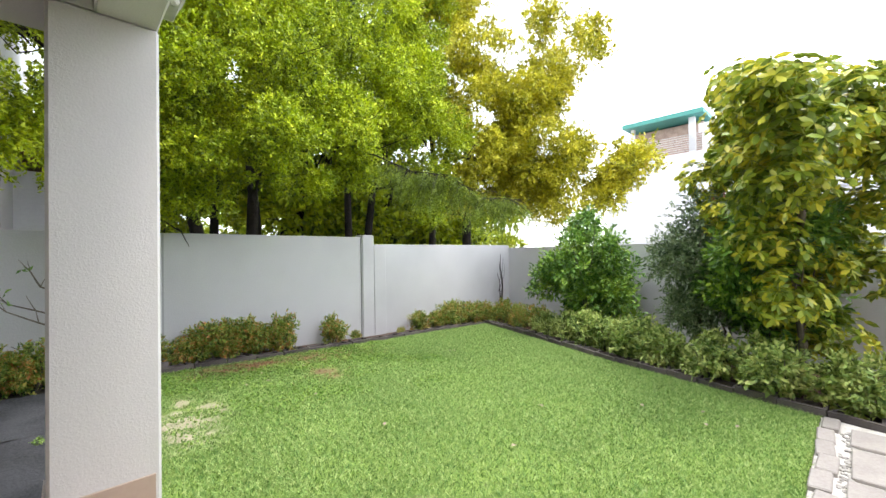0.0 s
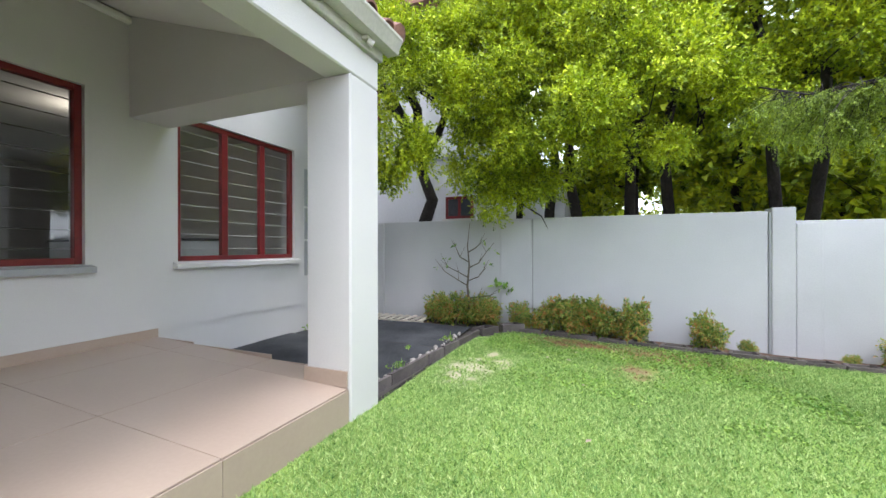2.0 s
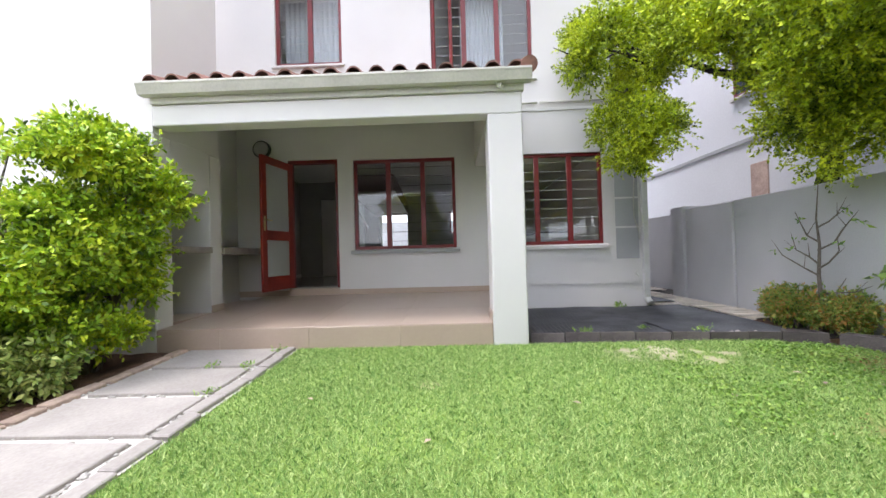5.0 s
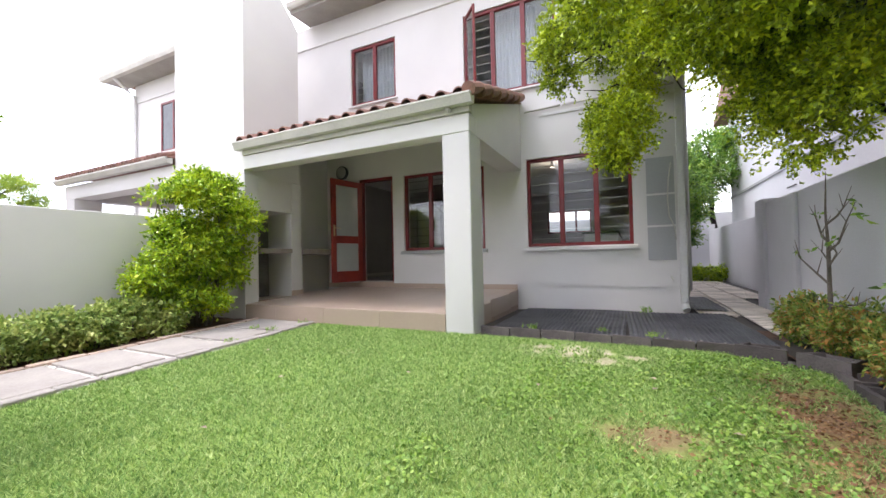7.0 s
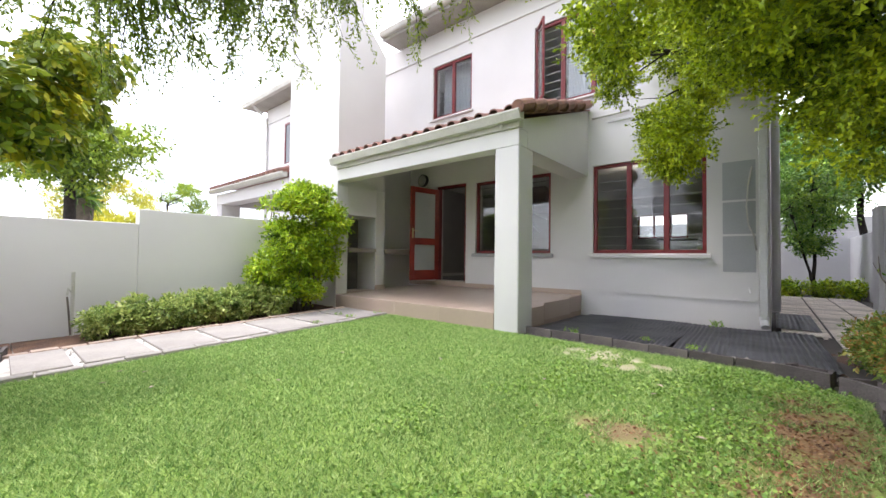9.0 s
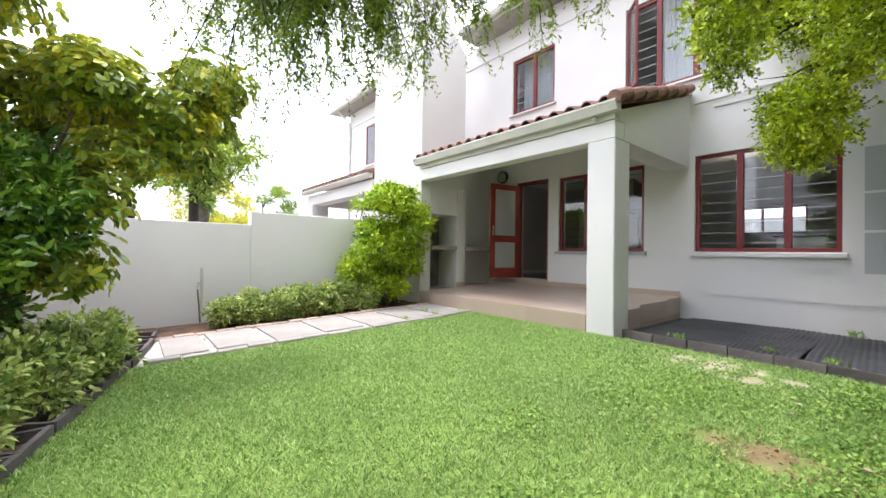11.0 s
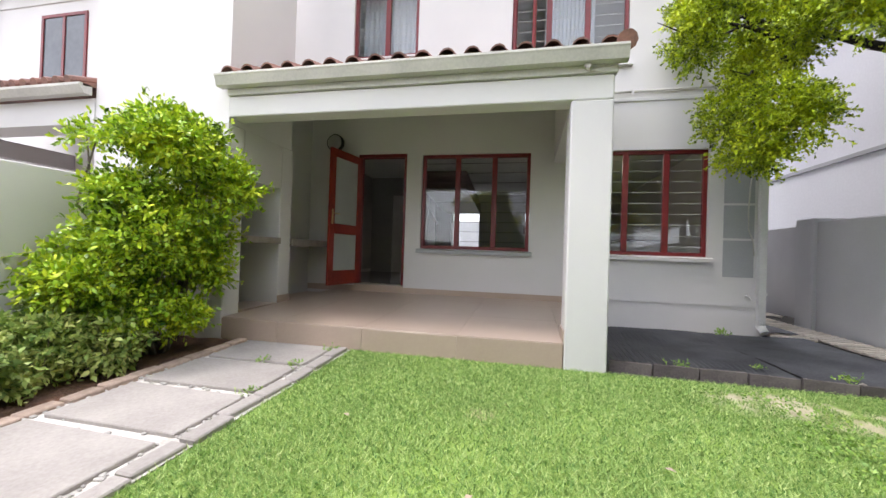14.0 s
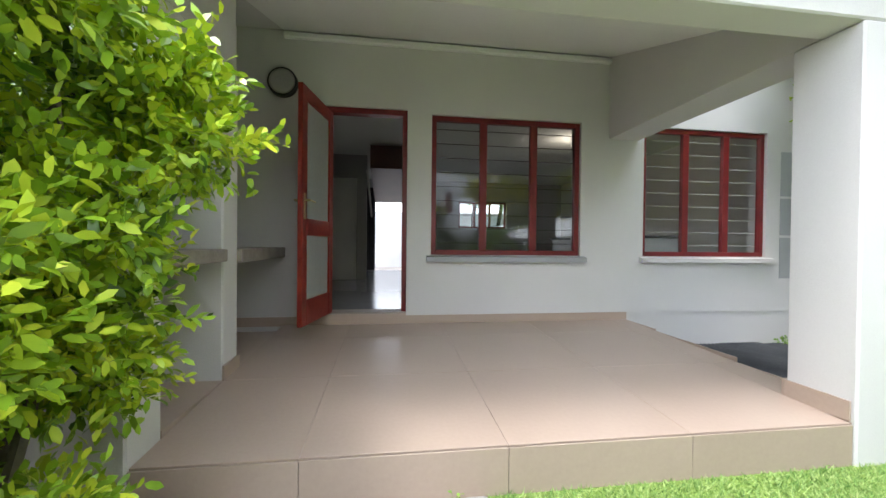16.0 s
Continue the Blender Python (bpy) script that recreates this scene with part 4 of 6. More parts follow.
for u0, u1, z0, z1 in ((-8.2, -7.0, 4.15, 5.6), (-6.4, -4.9, 1.1, 2.6)):
    simple_window(semi, "x", FX, u0, u1, z0, z1)
for ch in semi.children:
    if ch.name.split(".")[0] == "window":
        ch.matrix_basis = Matrix.Translation(-semi.matrix_basis.translation)

nb = thing("house_behind_wall", (-7.0, 9.0, 0), "white plastered house behind the garden wall", "house")
part("wall", off(boxes((-16.0, -0.8, 8.0, 15.0, -0.3, 6.6)), nb), M_HOUSEWHITE, nb)
part("band", off(boxes((-16.0, -0.79, 7.96, 7.998, 3.16, 3.24)), nb), M_GREYPLASTER, nb)
part("brick_patch", off(boxes((-4.2, -3.74, 7.97, 7.998, 1.9, 2.66), bevel=0.01), nb), M_PATCH, nb, "bare reddish patch in the paint")
bm = bmesh.new()
prism(bm, [(-17.0, 6.62), (-1.0, 6.62), (-3.5, 8.4), (-14.0, 8.4)], "y", 7.6, 15.4)
part("roof", off(bm, nb), M_ROOF, nb)
part("porch_wall", off(boxes((-0.798, 0.9, 9.8, 14.0, -0.3, 2.9)), nb), M_HOUSEWHITE, nb)
bm = bmesh.new()
prism(bm, [(-0.79, 3.5), (1.1, 2.95), (1.1, 2.85), (-0.79, 3.35)], "y", 9.3, 14.4)
part("porch_roof", off(bm, nb), M_ROOF, nb)
for u0, u1, z0, z1 in ((-1.5, -0.85, 1.85, 2.34), (-4.6, -3.2, 4.2, 5.4)):
    simple_window(nb, "y", 8.0, u0, u1, z0, z1, out=-1)
for ch in nb.children:
    if ch.name.split(".")[0] == "window":
        ch.matrix_basis = Matrix.Translation(-nb.matrix_basis.translation)
for k in range(10):
    part("vent_slot", off(boxes((-9.3, -8.65, 7.975, 7.998, 2.32 + k * 0.29, 2.345 + k * 0.29)), nb), M_BLACK, nb)

wb = thing("white_house_far", (26, 6, 0), "white flat-roofed house with teal roof edge beyond the garden", "house")
part("wall", off(boxes((24.0, 32.0, 4.9, 9.4, -0.5, 6.6)), wb), M_HOUSEWHITE, wb)
part("wall", off(boxes((23.2, 30.0, -2.0, 4.88, -0.5, 7.6)), wb), M_HOUSEWHITE, wb)
part("parapet", off(boxes((23.05, 23.198, -2.0, 5.0, 7.3, 7.75)), wb), M_HOUSEWHITE, wb)
part("wall", off(boxes((21.5, 23.9, 5.6, 9.0, -0.5, 3.6)), wb), M_HOUSEWHITE, wb)
part("balcony_wall", off(boxes((25.0, 31.0, 5.2, 8.8, 6.602, 8.4)), wb), M_PATCH, wb)
part("post", off(boxes((24.1, 24.3, 5.4, 5.7, 6.602, 8.5)), wb), M_HOUSEWHITE, wb)
part("post", off(boxes((24.1, 24.3, 8.5, 8.7, 6.602, 8.5)), wb), M_HOUSEWHITE, wb)
part("roof", off(boxes((23.6, 31.5, 4.9, 9.0, 8.502, 8.75)), wb), M_TEAL, wb)
for k in range(8):
    part("rail", off(boxes((24.02, 24.06, 5.0, 9.2, 6.7 + k * 0.12, 6.72 + k * 0.12)), wb), M_WHITEDOOR, wb)
for z in (3.2, 3.9, 4.6, 5.3):
    part("louvre", off(boxes((23.12, 23.198, -0.5, 3.6, z, z + 0.1)), wb), M_GREYPLASTER, wb)
simple_window(wb, "x", 23.2, 4.0, 4.5, 3.7, 5.2, out=-1)
for ch in wb.children:
    if ch.name.split(".")[0] == "window":
        ch.matrix_basis = Matrix.Translation(-wb.matrix_basis.translation)

# ---------------- trees ----------------
def limb_path(a, b, rng, n=5, wob=0.12):
    a, b = np.array(a, float), np.array(b, float)
    t = np.linspace(0, 1, n)[:, None]
    p = a + (b - a) * t
    p[1:-1] += rng.normal(size=(n - 2, 3)) * wob * np.linalg.norm(b - a) * 0.3
    return [tuple(q) for q in p]


def tree(name, base, trunks, clumps, leaf_material, label, seed, twigs, leaf=0.062, length=0.2, count=8, limbs=10, aspect=0.55, droop=0.08, shell=0.15, split=0, size=0.46, tiny=False):
    """A tree: trunks (foot and top, with a radius), limbs to its clumps, and a crown of leafy twigs."""
    rng = np.random.default_rng(seed)
    ob = thing(name, base, label, "tree")
    o = np.array(base, float)
    bm = bmesh.new()
    forks = []
    for foot, top, r in trunks:
        pts = limb_path(np.array(foot) - o, np.array(top) - o, rng, 7, 0.045)
        tube(bm, pts, [r * (1.25 if i == 0 else 1 - 0.55 * i / 6) for i in range(7)], 10)
        forks += pts[2:]
    part("trunk", bm, M_BARK, ob, smooth=True)
    cl = sorted(clumps, key=lambda c: -c[3])
    for c in cl[:limbs]:
        end = np.array(c[:3]) - o
        start = min(forks, key=lambda f: np.linalg.norm(np.array(f) - end) + max(0, f[2] - end[2]) * 2)
        if np.linalg.norm(np.array(start) - end) > 2.2:
            continue
        r = 0.035 + 0.02 * rng.uniform()
        bm = bmesh.new()
        pts = limb_path(start, end, rng, 5, 0.25)
        tube(bm, pts, [r, r * 0.8, r * 0.6, r * 0.4, r * 0.2], 6)
        for k in range(4):
            tip = end + rng.normal(size=3) * np.array(c[3:]) * 0.6
            tube(bm, limb_path(pts[2 + k % 2], tip, rng, 4, 0.3), [r * 0.4, r * 0.3, r * 0.2, r * 0.08], 5)
        part("limb", bm, M_BARK, ob, smooth=True)
    if split:
        clumps = tufts(clumps, split, rng, size)
    p, d = clump_points([(c[0] - o[0], c[1] - o[1], c[2] - o[2], *c[3:]) for c in clumps], twigs, rng, shell)
    me = fast_mesh("crown", sprays(p, d, rng, length, count, leaf, aspect, droop, tiny=tiny), 3 if tiny else 4)
    part("crown", me, leaf_material, ob)
    return ob


R = np.random.default_rng(11)
# the tree by the house corner, whose branches hang out over the lawn
low = [(-1.25, 4.15, 2.75, 0.55, 0.42, 0.38), (-0.55, 4.05, 2.4, 0.5, 0.42, 0.34), (-0.85, 4.0, 2.15, 0.34, 0.3, 0.22), (-1.6, 4.5, 3.45, 0.6, 0.5, 0.5), (-0.3, 4.4, 3.15, 0.6, 0.5, 0.42),
       (-1.9, 4.7, 4.2, 0.6, 0.5, 0.6), (-2.0, 5.3, 4.9, 0.7, 0.6, 0.6), (-0.9, 5.0, 4.1, 0.75, 0.65, 0.5), (-0.2, 5.2, 4.6, 0.8, 0.7, 0.6), (-0.5, 3.55, 3.35, 0.55, 0.45, 0.42), (-1.5, 3.9, 4.0, 0.6, 0.5, 0.5)]
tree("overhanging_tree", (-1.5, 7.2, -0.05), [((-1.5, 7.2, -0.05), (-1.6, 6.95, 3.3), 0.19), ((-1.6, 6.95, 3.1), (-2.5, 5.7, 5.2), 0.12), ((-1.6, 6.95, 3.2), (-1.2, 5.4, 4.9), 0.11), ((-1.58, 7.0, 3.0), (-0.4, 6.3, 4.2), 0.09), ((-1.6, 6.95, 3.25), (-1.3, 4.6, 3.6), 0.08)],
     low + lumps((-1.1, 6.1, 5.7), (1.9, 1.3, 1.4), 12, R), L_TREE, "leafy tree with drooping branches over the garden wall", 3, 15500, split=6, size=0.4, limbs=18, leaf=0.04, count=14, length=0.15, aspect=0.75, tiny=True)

low = [(1.55, 4.15, 2.75, 0.55, 0.42, 0.35), (0.75, 4.6, 3.2, 0.6, 0.5, 0.42), (2.3, 4.35, 3.1, 0.55, 0.5, 0.4), (1.6, 5.0, 2.6, 0.48, 0.42, 0.3), (0.6, 5.3, 2.5, 0.45, 0.4, 0.3), (0.95, 5.75, 2.1, 0.38, 0.3, 0.26), (0.45, 5.45, 2.0, 0.5, 0.45, 0.4), (0.02, 5.35, 2.3, 0.4, 0.36, 0.34), (0.95, 5.5, 2.3, 0.5, 0.42, 0.4), (0.6, 5.0, 2.75, 0.5, 0.45, 0.36),
       (2.4, 5.4, 2.4, 0.42, 0.36, 0.3), (3.0, 5.2, 3.2, 0.5, 0.45, 0.34), (1.9, 4.8, 3.8, 0.65, 0.55, 0.4), (1.0, 5.0, 4.5, 0.75, 0.65, 0.45), (2.6, 5.2, 4.6, 0.75, 0.65, 0.45), (0.2, 5.5, 3.3, 0.6, 0.5, 0.4), (0.8, 5.7, 3.9, 0.65, 0.55, 0.4), (-0.4, 5.6, 3.8, 0.55, 0.5, 0.36),
       (1.5, 5.6, 3.3, 0.6, 0.5, 0.4), (0.4, 6.0, 2.5, 0.5, 0.4, 0.35), (1.1, 5.2, 3.0, 0.6, 0.5, 0.4), (2.0, 5.2, 3.4, 0.6, 0.5, 0.4), (0.9, 4.9, 2.5, 0.5, 0.45, 0.3), (0.3, 5.25, 2.25, 0.36, 0.34, 0.28), (0.05, 5.0, 2.95, 0.4, 0.36, 0.28)]
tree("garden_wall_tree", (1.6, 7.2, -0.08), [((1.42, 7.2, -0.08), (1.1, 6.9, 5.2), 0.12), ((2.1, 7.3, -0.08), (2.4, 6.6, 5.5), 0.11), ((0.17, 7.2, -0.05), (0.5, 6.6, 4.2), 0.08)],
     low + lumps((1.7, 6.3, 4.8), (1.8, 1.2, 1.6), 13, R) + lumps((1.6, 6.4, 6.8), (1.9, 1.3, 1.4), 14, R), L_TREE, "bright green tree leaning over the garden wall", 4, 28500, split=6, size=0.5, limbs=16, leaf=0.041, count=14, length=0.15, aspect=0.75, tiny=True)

low = [(3.5, 5.5, 2.8, 0.45, 0.4, 0.3), (4.2, 5.6, 3.5, 0.55, 0.5, 0.36), (3.7, 5.0, 4.1, 0.65, 0.6, 0.4), (5.2, 5.8, 2.9, 0.5, 0.45, 0.36), (4.9, 5.4, 4.3, 0.8, 0.7, 0.6), (5.6, 5.9, 3.8, 0.7, 0.6, 0.6), (5.4, 6.2, 2.3, 0.45, 0.4, 0.5)]
tree("twin_trunk_tree", (4.4, 7.2, -0.15), [((4.26, 7.2, -0.15), (4.0, 7.05, 5.5), 0.1), ((4.6, 7.25, -0.15), (4.75, 6.9, 5.8), 0.105)],
     low + lumps((4.6, 6.6, 4.9), (1.9, 1.3, 1.9), 13, R) + lumps((4.6, 6.8, 7.2), (2.0, 1.4, 1.6), 18, R), L_TREE, "tall leafy tree with two dark trunks behind the wall", 5, 17500, split=6, size=0.5, limbs=14, leaf=0.05, count=13, length=0.17, aspect=0.75, tiny=True)

low = [(6.6, 6.2, 2.6, 0.7, 0.6, 0.6), (7.4, 6.4, 2.9, 0.8, 0.6, 0.6), (6.9, 5.8, 3.6, 0.8, 0.7, 0.6), (8.2, 6.6, 3.3, 0.8, 0.7, 0.6), (9.2, 6.8, 2.9, 0.8, 0.7, 0.6), (10.2, 6.6, 3.2, 0.8, 0.7, 0.6), (10.9, 6.4, 2.7, 0.6, 0.6, 0.5), (9.7, 6.6, 4.2, 0.8, 0.7, 0.6)]
tree("yellowing_tree", (8.4, 7.6, -0.3), [((8.4, 7.6, -0.3), (8.0, 7.2, 5.4), 0.16), ((6.9, 7.5, -0.3), (6.6, 7.0, 5.2), 0.12)],
     low + lumps((8.2, 7.0, 5.0), (2.3, 1.6, 1.9), 22, R) + lumps((7.8, 7.4, 7.6), (2.2, 1.5, 1.6), 18, R) + lumps((9.9, 4.0, 3.6), (0.8, 1.3, 0.9), 12, R) + lumps((9.3, 4.7, 3.0), (1.1, 1.2, 0.9), 18, R) + lumps((8.5, 5.4, 4.7), (1.5, 1.5, 1.9), 22, R) + lumps((9.3, 5.0, 6.4), (1.4, 1.4, 1.2), 12, R) + lumps((6.9, 6.6, 6.5), (1.5, 1.2, 1.7), 14, R) + lumps((8.4, 6.3, 4.3), (1.9, 1.1, 1.7), 22, R, size=(0.5, 0.7), skin=0.4), L_TREEYEL, "spreading tree with yellow-green leaves behind the corner", 6, 20500, split=7, size=0.5, limbs=12, leaf=0.075, count=12, length=0.19, aspect=0.75, tiny=True)

# darker trees behind the first row
for k, (x, y, rr, h) in enumerate(((5.0, 13.4, 2.2, 2.4), (11.5, 12.6, 2.4, 2.6), (1.2, 14.0, 2.2, 2.4), (8.4, 14.4, 2.5, 2.6), (15.0, 13.5, 2.6, 2.8), (2.6, 17.5, 2.8, 3.6), (7.0, 18.0, 2.9, 3.8), (12.0, 18.0, 3.0, 4.0), (6.0, 10.2, 1.5, 2.3), (9.6, 10.2, 1.7, 2.4), (3.0, 9.6, 1.6, 7.2), (7.0, 9.8, 1.9, 6.8), (0.5, 9.2, 1.4, 7.0), (4.4, 10.4, 1.6, 4.6), (2.4, 10.8, 1.5, 4.2), (7.6, 11.2, 1.7, 4.4))):
    tree("background_tree", (x, y, -0.2), [((x, y, -0.2), (x + 0.2, y - 0.2, h), 0.14)], lumps((x, y, h - 0.4), (rr, rr * 0.9, 2.2 if h < 6 else 1.6), 26, R, size=(0.45, 0.75)), (L_TREEFAR if k < 8 else L_TREE), "dense green tree behind the front row", 20 + k, 2000, leaf=0.185, length=0.28, limbs=4, aspect=0.8, tiny=True)

# the branch that hangs over the far end of the lawn
rng = np.random.default_rng(31)
hb = thing("hanging_branch", (3.3, 5.5, 2.9), "thin branch with drooping leafy twigs over the lawn", "branch")
bm = bmesh.new()
spine = [(0.2, 0.9, 0.5), (0.15, 0.2, 0.22), (0.0, -0.6, -0.02), (0.1, -1.4, -0.4), (0.32, -1.85, -0.48), (0.8, -2.15, -0.8), (1.1, -2.45, -0.82)]
tube(bm, spine, [0.016, 0.013, 0.01, 0.007, 0.005, 0.003, 0.002], 6)
part("limb", bm, M_BARK, hb)
tips = []
bm = bmesh.new()
for k in range(150):
    s = 2.4 + 3.6 * k / 150
    a, b = Vector(spine[int(s)]), Vector(spine[min(int(s) + 1, 6)])
    q = a.lerp(b, s - int(s))
    e = q + Vector((rng.normal() * 0.2, rng.normal() * 0.2, -rng.uniform(0.05, 0.52)))
    tube(bm, [q, q.lerp(e, 0.4) + Vector((0, 0, 0.06)), e], [0.005, 0.0035, 0.0012], 4)
    for u in np.linspace(0.1, 1.0, 18):
        tips.append(tuple(q.lerp(e, u)))
tw = part("twig", bm, M_BARK, hb)
tw["kind"] = "stuff"
tips = np.array(tips)
part("crown", fast_mesh("crown", sprays(tips, rng.normal(size=tips.shape) * 0.7 + np.array([0, 0, -0.6]), rng, 0.1, 24, 0.022, 0.42, 0.8, tiny=True), 3), L_HANGING, hb)

# trees beyond the south wall
for k, (x, y, h, rr, mt, lb) in enumerate(((3.35, -5.6, 3.2, 1.05, L_TREEBACK, "round green tree beyond the south wall"), (4.4, -7.5, 3.6, 1.5, L_TREEBACK, "distant green tree beyond the wall"), (0.5, -22.0, 3.6, 2.0, L_TREEYEL, "distant tree with yellowish leaves beyond the wall"), (-3.0, -24.0, 4.0, 2.4, L_TREEBACK, "distant green tree beside the houses"), (4.6, -14.0, 5.2, 2.4, L_TREEBACK, "distant tall green tree"), (1.2, -13.0, 1.8, 1.4, L_TREEYEL, "low yellow-green tree beyond the wall"))):
    tree("distant_tree", (x, y, -0.3), [((x, y, -0.3), (x + 0.1, y, h), 0.14)], lumps((x, y, h), (rr, rr, rr * 0.8), 18, R, size=(0.4, 0.65)), mt, lb, 60 + k, 2600, leaf=0.085, length=0.26, limbs=6, aspect=0.75, tiny=True)

# palm-like plant
pl = thing("yucca", (2.95, -8.2, -0.3), "old yucca with a thatched trunk beyond the wall", "plant")
bm = bmesh.new()
tube(bm, [(0, 0, 0), (0.05, 0, 1.5), (0, 0.05, 2.6)], [0.16, 0.2, 0.24], 10)
part("trunk", bm, M_TWIG, pl)
rng = np.random.default_rng(9)
dd = unit(rng.normal(size=(260, 3)) + np.array([0, 0, 0.1]))
part("crown", fast_mesh("crown", leaves(np.tile(np.array([[0, 0.05, 2.65]]), (260, 1)), dd, 0.6, 0.07, rng), 4), L_BAY, pl)

# passage tree and the shrubs at its end
tree("slender_tree", (-10.6, 5.75, 0.0), [((-10.6, 5.75, 0.0), (-10.55, 5.7, 2.6), 0.05), ((-10.6, 5.7, 0.4), (-10.3, 5.3, 2.2), 0.035)], lumps((-10.5, 5.5, 2.3), (0.75, 0.75, 1.2), 20, R, size=(0.24, 0.38)), L_BAY, "slender dark-leaved tree at the passage end", 77, 1500, leaf=0.08, length=0.2, limbs=10)
tree("background_tree", (-15.0, 6.5, 0.0), [((-15.0, 6.5, 0.0), (-15.0, 6.4, 4.0), 0.12)], lumps((-15, 6.3, 3.6), (2.2, 1.6, 1.3), 20, R, size=(0.5, 0.7)), L_BAY, "dark green tree behind the passage wall", 78, 2200, leaf=0.09, length=0.3)
for x, y, h in ((-16.0, 7.3, 5.2), (-15.2, 3.4, 4.9), (-18.0, 5.4, 6.2), (-14.4, 5.6, 3.9)):
    tree("background_tree", (x, y, 0.0), [((x, y, 0.0), (x, y, h), 0.14)], lumps((x, y, h - 0.3), (1.8, 1.5, 1.6), 20, R, size=(0.5, 0.75)), L_BAY, "dark green tree behind the passage wall", 140 + int(h * 10), 2200, leaf=0.12, length=0.3, aspect=0.75, tiny=True)


# ---------------- shrubs ----------------
def shrub(name, at, rx, ry, h, leaf_material, label, seed, twigs, leaf, aspect=0.45, length=0.12, count=7, stems=7, group="", lump=9, size=None, oval=True, droop=0.1, category="shrub", skirt=0.18, skin=0.8, split=0):
    rng = np.random.default_rng(seed)
    ob = thing(name, at, label, category, group)
    for k in range(stems):
        bm = bmesh.new()
        a = k * math.tau / stems + rng.uniform(-0.3, 0.3)
        tip = (math.cos(a) * rx * 0.6, math.sin(a) * ry * 0.6, h * rng.uniform(0.6, 0.9))
        tube(bm, limb_path((0.04 * math.cos(a), 0.04 * math.sin(a), -0.03), tip, rng, 4, 0.2), [0.018 * (0.5 + h * 0.4), 0.012, 0.008, 0.003], 5)
        part("stem", bm, M_TWIG, ob)
    s = size or (min(rx, ry, h * 0.5) * 0.42, min(rx, ry, h * 0.5) * 0.62)
    cl = lumps((0, 0, h * (0.5 + skirt / 2)), (rx * 0.76, ry * 0.76, h * (0.5 - skirt / 2) * 0.84), lump, rng, s, 0.85, skin)
    if split:
        cl = tufts(cl, split, rng, 0.5, 0.9)
    p, d = clump_points(cl, twigs, rng, 0.3)
    p[:, 2] = np.maximum(p[:, 2], 0.05)
    part("foliage", fast_mesh("foliage", sprays(p, d, rng, length, count, leaf, aspect, droop, oval=oval), 6 if oval else 4), leaf_material, ob)
    return ob


# tall hedge bush beside the patio, built of several leafy masses
rng = np.random.default_rng(40)
hd = thing("hedge_bush", (0.72, -1.78, 0.0), "tall yellow-green hedge bush beside the patio", "bush")
for k in range(12):
    bm = bmesh.new()
    a = k * 0.52
    tube(bm, limb_path((0.12 * math.cos(a), 0.12 * math.sin(a), -0.05), (0.55 * math.cos(a), 0.45 * math.sin(a), 1.2 + 0.9 * rng.uniform()), rng, 5, 0.2), [0.03, 0.024, 0.018, 0.012, 0.005], 6)
    part("stem", bm, M_TWIG, hd)
cl = [(0.0, 0.32, 1.78, 0.45, 0.46, 0.36), (-0.3, 0.3, 1.5, 0.35, 0.4, 0.36), (0.4, 0.2, 1.65, 0.4, 0.42, 0.36), (0.05, 0.2, 2.0, 0.4, 0.36, 0.16), (0.1, 0.2, 1.15, 0.45, 0.42, 0.36), (0.4, 0.15, 0.75, 0.48, 0.4, 0.36), (-0.1, 0.15, 0.75, 0.35, 0.36, 0.3), (0.0, 0.1, 0.35, 0.4, 0.34, 0.3), (0.55, 0.0, 0.4, 0.36, 0.38, 0.3), (0.58, -0.15, 0.75, 0.28, 0.32, 0.24), (0.3, 0.3, 1.2, 0.42, 0.4, 0.4), (-0.15, 0.25, 1.15, 0.4, 0.4, 0.4)]
cl = tufts(cl, 7, rng, 0.42, 0.92, 0.5)
p, d = clump_points(cl, 7000, rng, 0.3)
ss = np.array([(rng.normal() * 0.3, 0.2 + rng.normal() * 0.25, 2.02 + 0.1 * rng.uniform()) for _ in range(40)])
p, d = np.concatenate([p, ss]), np.concatenate([d, np.tile(np.array([[0, 0, 2.5]]), (40, 1))])
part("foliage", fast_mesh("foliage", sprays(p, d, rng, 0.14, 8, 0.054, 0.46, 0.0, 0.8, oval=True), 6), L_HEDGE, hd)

# three tall shrubs in the east bed
shrub("bay_shrub", (6.75, 3.15, -0.25), 1.05, 1.0, 2.45, L_BAY, "broad glossy green shrub against the east wall", 54, 4200, 0.08, 0.42, 0.2, 8, 8, lump=34, size=(0.2, 0.36), skin=0.6, split=4, droop=-0.15, skirt=-0.04)
shrub("olive_shrub", (5.95, 1.2, -0.22), 0.55, 0.58, 2.2, L_GREY, "slender grey-green shrub against the east wall", 51, 2600, 0.06, 0.32, 0.16, 8, 9, lump=22, size=(0.2, 0.32))
rng = np.random.default_rng(52)
sc = thing("umbrella_tree", (5.75, 0.3, -0.21), "large variegated umbrella shrub with yellow-edged leaves", "shrub")
